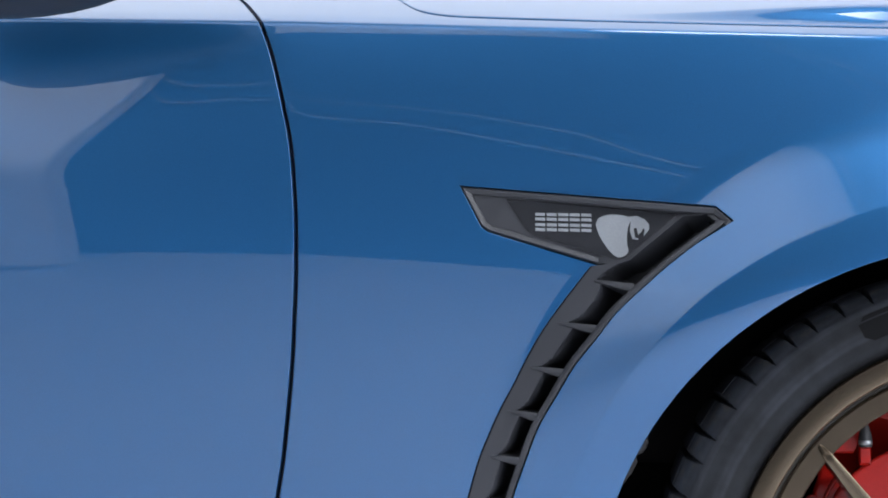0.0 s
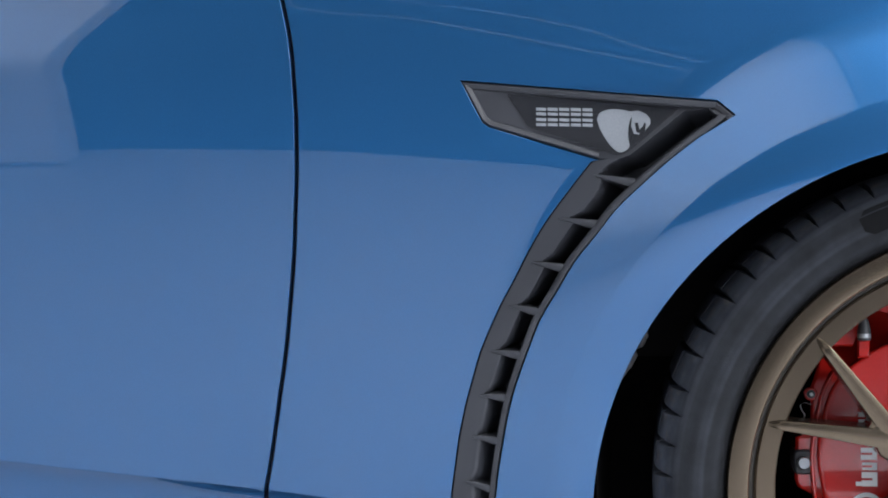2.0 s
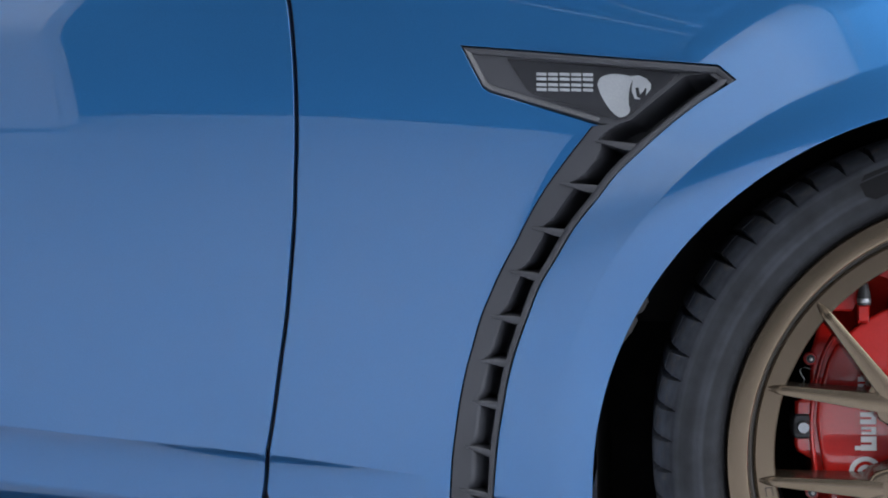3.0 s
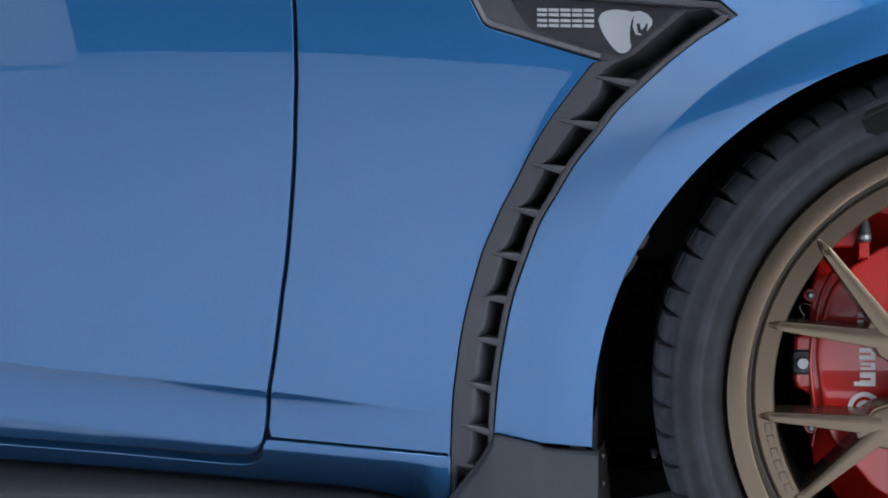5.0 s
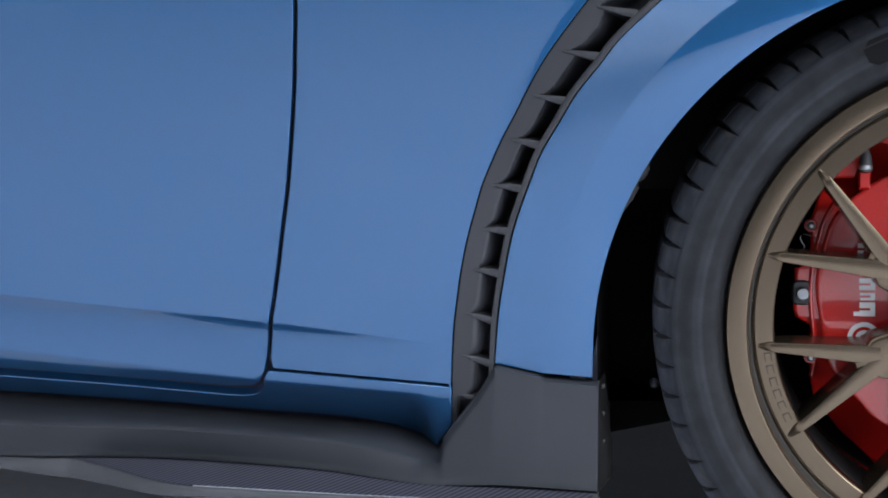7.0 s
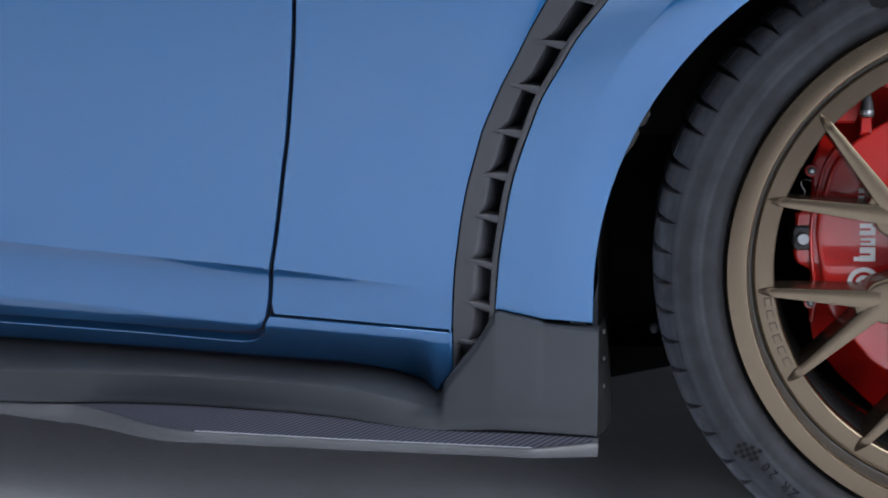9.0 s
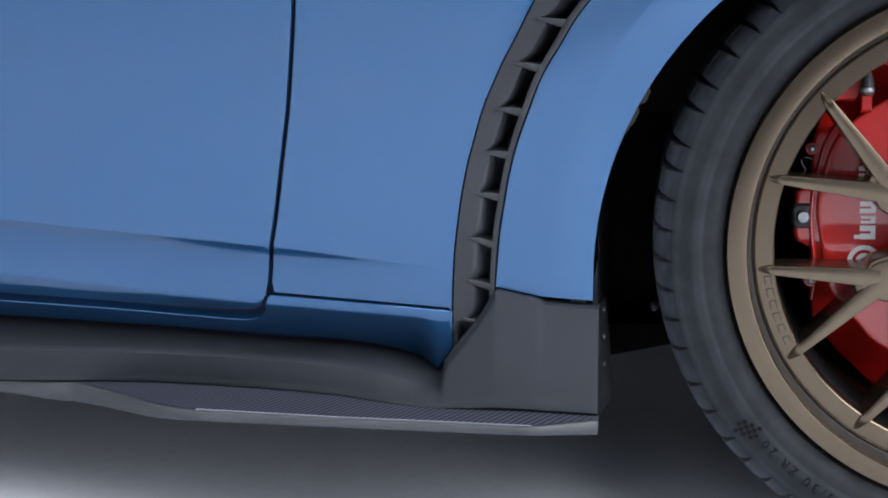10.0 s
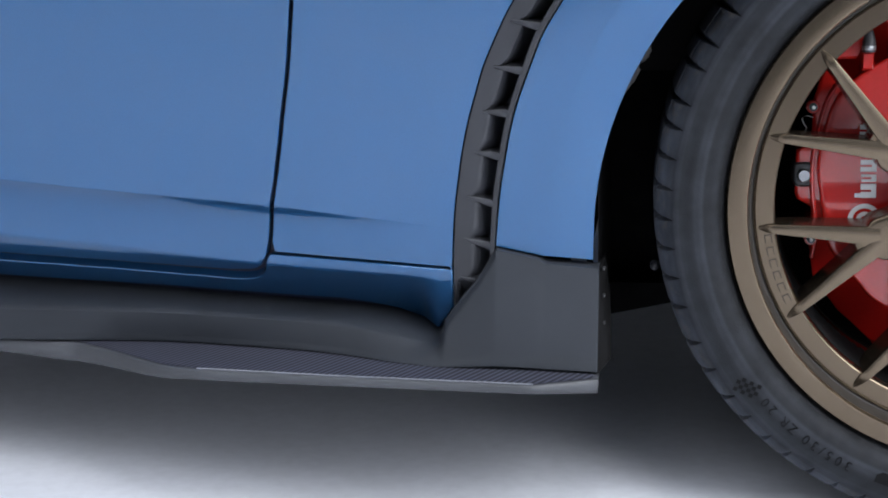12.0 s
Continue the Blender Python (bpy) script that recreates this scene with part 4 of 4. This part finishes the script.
# ---- brake behind the spokes
def brake():
    bm = bmesh.new()
    lathe(bm, [(0.05, 0.225), (0.172, 0.225), (0.172, 0.250), (0.05, 0.250)], 90, HUB)
    bmesh.ops.recalc_face_normals(bm, faces=bm.faces)
    sharpen(part("brake_disc", bm, IRON, car, "dark iron brake disc"))
    # body: upright behind the front, falling back towards both ends
    left = [(0.146, -0.075), (0.1500, -0.0859), (0.1918, -0.1277), (0.2364, -0.1595), (0.2810, -0.1690), (0.3230, -0.1672), (0.3320, -0.1835), (0.3400, -0.1863), (0.3860, -0.1850), (0.3930, -0.1690),
            (0.4400, -0.1690), (0.4680, -0.1590), (0.4960, -0.1367), (0.5200, -0.1000), (0.528, -0.075)]
    bm = bmesh.new()
    rows = []
    for z in sorted({*np.linspace(0.146, 0.528, 70).tolist(), *[p[0] for p in left]}):
        x = float(np.interp(z, [p[0] for p in left], [p[1] for p in left]))
        y = 0.066 + 0.75 * max(0.0, 0.292 - z) + 0.9 * max(0.0, z - 0.452)
        row = [(x + 0.002, 0.150 + 0.05 * max(0.0, y - 0.1), z)]
        for d in (0.0, 0.0006, 0.0016, 0.003, 0.005, 0.03, 0.12):
            q = max(0.0, 1 - d / 0.005)
            row.append((min(-0.040, x + d), y + 0.005 * (1 - math.sqrt(1 - q * q)), z))
        rows.append(row)
    quads(bm, rows)
    bmesh.ops.remove_doubles(bm, verts=bm.verts, dist=1e-6)
    bmesh.ops.recalc_face_normals(bm, faces=bm.faces)
    cal = sharpen(part("brake_caliper", bm, RED, car, "glossy red brake caliper behind the spokes"), 40)
    # raised front, its left edge rounded, with a shallow step across the middle
    edge = curve_through([(-0.060, 0.200), (-0.099, 0.2227), (-0.117, 0.2423), (-0.135, 0.262), (-0.150, 0.285), (-0.155, 0.3104), (-0.1590, 0.3351), (-0.1630, 0.3628),
                          (-0.1610, 0.3905), (-0.1553, 0.4151), (-0.1496, 0.4335), (-0.1409, 0.4487), (-0.1293, 0.4609), (-0.110, 0.475), (-0.088, 0.487), (-0.060, 0.494)], 6)
    bm = bmesh.new()
    rows = []
    for x, z in edge:
        y = 0.0588 - 0.0020 * min(1.0, max(0.0, (0.3494 - z) / 0.0185)) + 0.010 * max(0.0, z - 0.44)
        row = [(x - 0.0008, y + 0.012, z)]
        for d in (0.0, 0.0006, 0.0015, 0.003, 0.005, 0.008, 0.03, 0.06, 0.12):
            q = max(0.0, 1 - d / 0.006)
            row.append((min(-0.045, x + d), y + 0.004 * (1 - math.sqrt(1 - q * q)), z))
        rows.append(row)
    quads(bm, rows)
    bmesh.ops.remove_doubles(bm, verts=bm.verts, dist=1e-6)
    bmesh.ops.recalc_face_normals(bm, faces=bm.faces)
    sharpen(part("front_face", bm, RED, cal, "raised red front of the caliper"), 25)
    # curved rib beside the front
    line = curve_through([(-0.1660, 0.268), (-0.1635, 0.290), (-0.1640, 0.3103), (-0.1668, 0.335), (-0.1683, 0.3628), (-0.1660, 0.3905), (-0.1610, 0.4151), (-0.1545, 0.4390), (-0.1440, 0.4580)], 5)
    bm = bmesh.new()
    quads(bm, [[(x + dx, y, z) for dx, y in ((-0.0028, 0.070), (-0.0022, 0.0622), (-0.0008, 0.0606), (0.0008, 0.0606), (0.0022, 0.0625), (0.0026, 0.070))] for x, z in line])
    bmesh.ops.recalc_face_normals(bm, faces=bm.faces)
    part("rib", bm, RED, cal)
    # boss under the bleed cap, and the ledge beside it
    bm = bmesh.new()
    prism(bm, [(-0.121, 0.472), (-0.109, 0.472), (-0.108, 0.492), (-0.121, 0.492)], 0.052, 0.075, 0.003)
    part("boss", bm, RED, cal, smooth=False)
    bm = bmesh.new()
    prism(bm, [(-0.150, 0.484), (-0.126, 0.484), (-0.112, 0.5215), (-0.100, 0.526), (-0.085, 0.520), (-0.085, 0.535), (-0.118, 0.530)], 0.060, 0.080, 0.003)
    part("bridge", bm, RED, cal, smooth=False)

    def disc(name, x, z, r, y0, y1, mat, label=""):
        b = bmesh.new()
        lathe(b, [(0.0001, y0), (r * 0.85, y0), (r, y0 + r * 0.2), (r, y1)], 24, (x, z))
        bmesh.ops.recalc_face_normals(b, faces=b.faces)
        return sharpen(part(name, b, mat, cal, label), 40)

    b = bmesh.new()
    prism(b, [(-0.1775 + 0.0105 * math.copysign(abs(math.cos(k * 0.3927)) ** 0.5, math.cos(k * 0.3927)), 0.3595 + 0.0135 * math.copysign(abs(math.sin(k * 0.3927)) ** 0.5, math.sin(k * 0.3927))) for k in range(16)], 0.062, 0.10, 0.002)
    part("bolt_block", b, DUCT, cal, smooth=False)
    disc("bolt", -0.177, 0.359, 0.0068, 0.056, 0.07, BOLT, "bright round bolt head")
    for x, z in ((-0.1696, 0.4332), (-0.1682, 0.2900)):
        disc("pin_boss", x, z, 0.0072, 0.056, 0.08, RED)
        disc("pin_boot", x, z, 0.0044, 0.052, 0.08, DUCT)
        disc("pin", x, z, 0.0019, 0.049, 0.08, WHITE)
    # bullet-shaped rubber cap with a pale band round its foot
    def turned(name, profile, mat, label):
        b = bmesh.new()
        quads(b, [[(-0.1152 + r * math.cos(0.3927 * k), 0.046 + r * math.sin(0.3927 * k), z) for r, z in profile] for k in range(16)], close_u=True)
        bmesh.ops.recalc_face_normals(b, faces=b.faces)
        part(name, b, mat, cal, label)

    turned("bleed_cap", [(0.0070, 0.4915), (0.0070, 0.5010), (0.0062, 0.5060), (0.0048, 0.5110), (0.0040, 0.5140), (0.0022, 0.5160), (0.0002, 0.5165)], DUCT, "black rubber bleed cap")
    turned("cap_label", [(0.0068, 0.4938), (0.0073, 0.4940), (0.0073, 0.4985), (0.0068, 0.4987)], BOLT, "pale band round the cap")
    wire = curve_through([(-0.1690, 0.4215), (-0.1755, 0.4235), (-0.1800, 0.4205), (-0.1785, 0.4150), (-0.1755, 0.4100), (-0.1790, 0.4055)], 5)
    b = bmesh.new()
    quads(b, [[(x + 0.0006 * math.cos(a), 0.062 + 0.0006 * math.sin(a), z + 0.0004 * math.cos(a)) for a in (0, 1.26, 2.51, 3.77, 5.03)] for x, z in wire], close_v=True)
    part("wire", b, BOLT, cal, "thin bright wire")
    b = bmesh.new()
    lathe(b, [(0.0125, 0.0562), (0.0175, 0.0561)], 40, (-0.1124, 0.3115))
    lathe(b, [(0.0042, 0.0562), (0.0088, 0.0561)], 40, (-0.1124, 0.3115))
    part("ring_print", b, WHITE, cal, "white printed rings")
    # white printed blocks up the front, each with a slot
    for z0, z1, x0, y in ((0.3355, 0.3505, -0.1172, 0.0560), (0.3525, 0.3605, -0.1166, 0.0580), (0.3635, 0.3762, -0.1178, 0.0582), (0.3790, 0.3985, -0.1178, 0.0582), (0.4015, 0.4140, -0.1200, 0.0582)):
        b = bmesh.new()
        zm = (z0 + z1) / 2
        prism(b, [(x0, z0), (-0.1012, z0), (-0.1012, z1), (x0, z1), (x0, zm + 0.0013), (-0.1060, zm + 0.0013), (-0.1060, zm - 0.0013), (x0, zm - 0.0013)], y, 0.062)
        part("print_bar", b, WHITE, cal, smooth=False)
    b = bmesh.new()
    prism(b, [(-0.1234, 0.3358), (-0.1170, 0.3358), (-0.1170, 0.3402), (-0.1234, 0.3402)], 0.0560, 0.062)
    part("print_bar", b, WHITE, cal, smooth=False)
    # its true size and depth behind the spokes
    for ob in (cal, *cal.children):
        ob.data.transform(Matrix.Translation((0.0054, 0.0256, -0.0093)) @ Matrix.Scale(1.0161, 4))


brake()


# ---- wheel housing and underside
def housing():
    bm = bmesh.new()
    rows = []
    for i in range(63):
        a = radians(-6 + 192 * i / 62)
        c, sn = math.cos(a), math.sin(a)
        lip = side(0.404 * c, low_v(0.404 * c, 0.295 + 0.404 * sn)).y + 0.010
        rows.append([(r * c, y, 0.295 + r * sn) for r, y in ((0.4035, lip), (0.412, lip + 0.02), (0.414, 0.42), (0.05, 0.43))])
    quads(bm, rows)
    liner = part("wheel_arch_liner", bm, BLACK, car, "black plastic wheel arch liner")
    bm = bmesh.new()
    lathe(bm, [(0.0001, 0.116), (0.0036, 0.1165), (0.0052, 0.12), (0.0052, 0.13)], 16, (-0.336, 0.246))
    bmesh.ops.recalc_face_normals(bm, faces=bm.faces)
    part("clip", bm, SATIN, liner, "round plastic clip")
    # worn edge of the liner that shows under the arch
    bm = bmesh.new()
    rows = []
    rng = random.Random(8)
    for k in range(31):
        q = k / 30
        a = radians(148.5 + 10.0 * q)
        deep = 0.0060 * ease(q / 0.10) * ease((1 - q) / 0.5) * (1 - 0.75 * ease(1 - abs(q - 0.36) / 0.10)) * rng.uniform(0.85, 1.1)
        rows.append([(r * math.cos(a), y, 0.295 + r * math.sin(a)) for r, y in ((0.4032, 0.014), (0.4025 - deep * 0.5, 0.016), (0.4020 - deep, 0.019), (0.4040 - deep, 0.034))])
    quads(bm, rows)
    bmesh.ops.recalc_face_normals(bm, faces=bm.faces)
    part("liner_edge", bm, BLACK, liner, "worn grey edge of the arch liner")
    bm = bmesh.new()
    quads(bm, [[(-1.9, 0.10, 0.175), (-1.9, 1.80, 0.165)], [(-0.40, 0.10, 0.175), (-0.40, 1.80, 0.165)]])
    part("underbody", bm, UNDERSIDE, car, "grey flat underbody", smooth=False)
    bm = bmesh.new()
    quads(bm, [[(-0.398, 0.05, 0.165), (-0.394, 0.42, 0.118)], [(-0.398, 0.05, 0.55), (-0.394, 0.42, 0.55)]])
    quads(bm, [[(-0.402, 0.42, 0.118), (-0.402, 0.42, 0.45)], [(0.392, 0.42, 0.285), (0.392, 0.42, 0.45)]])
    quads(bm, [[(-0.40, 0.34, 0.18), (-0.40, 1.80, 0.165)], [(0.9, 0.34, 0.18), (0.9, 1.80, 0.165)]])
    part("bulkhead", bm, FOAM_AND_SHADE, car, "black panel behind the wheel", smooth=False)


housing()


def far_body():
    """Hood and far side, which close the car behind the side that is seen."""
    half_width = 0.90
    rows = []
    for x in np.linspace(-1.75, 0.80, 26):
        edge = side(x, 0.372)
        row = [edge + Vector((0, 0.002, -0.002))]
        for k in range(1, 12):
            q = k / 12
            row.append(Vector((x, edge.y + (2 * (half_width - edge.y)) * q, edge.z + 0.05 * math.sin(math.pi * q))))
        for v in np.linspace(0.372, -0.80, 30):
            p = side(x, v)
            row.append(Vector((x, 2 * half_width - p.y, p.z)))
        rows.append(row)
    bm = bmesh.new()
    vs = quads(bm, rows)
    part("far_body", bm, PAINT, car, "blue metallic hood and far side")


far_body()


def mirror():
    bm = bmesh.new()
    rows = []
    for i in range(13):
        q = i / 12
        x = -1.16 + 0.345 * q
        w = math.sin(math.pi * (0.03 + 0.94 * q)) ** 0.28
        under = w * (1 - 0.12 * ease((q - 0.6) / 0.4))
        row = []
        for k in range(20):
            a = 2 * math.pi * k / 20
            c, s = math.cos(a), math.sin(a)
            out = 0.105 - 0.105 * w * math.copysign(abs(c) ** 0.45, c)
            row.append((x, -0.10 - out, 0.987 + 0.25 * out + (0.058 * under if s < 0 else 0.08 * w) * math.copysign(abs(s) ** 0.45, s)))
        rows.append(row)
    vs = quads(bm, rows, close_v=True)
    bm.faces.new(vs[0])
    bm.faces.new(vs[-1][::-1])
    bmesh.ops.recalc_face_normals(bm, faces=bm.faces)
    part("side_mirror", bm, SATIN, car, "black door mirror housing")


mirror()
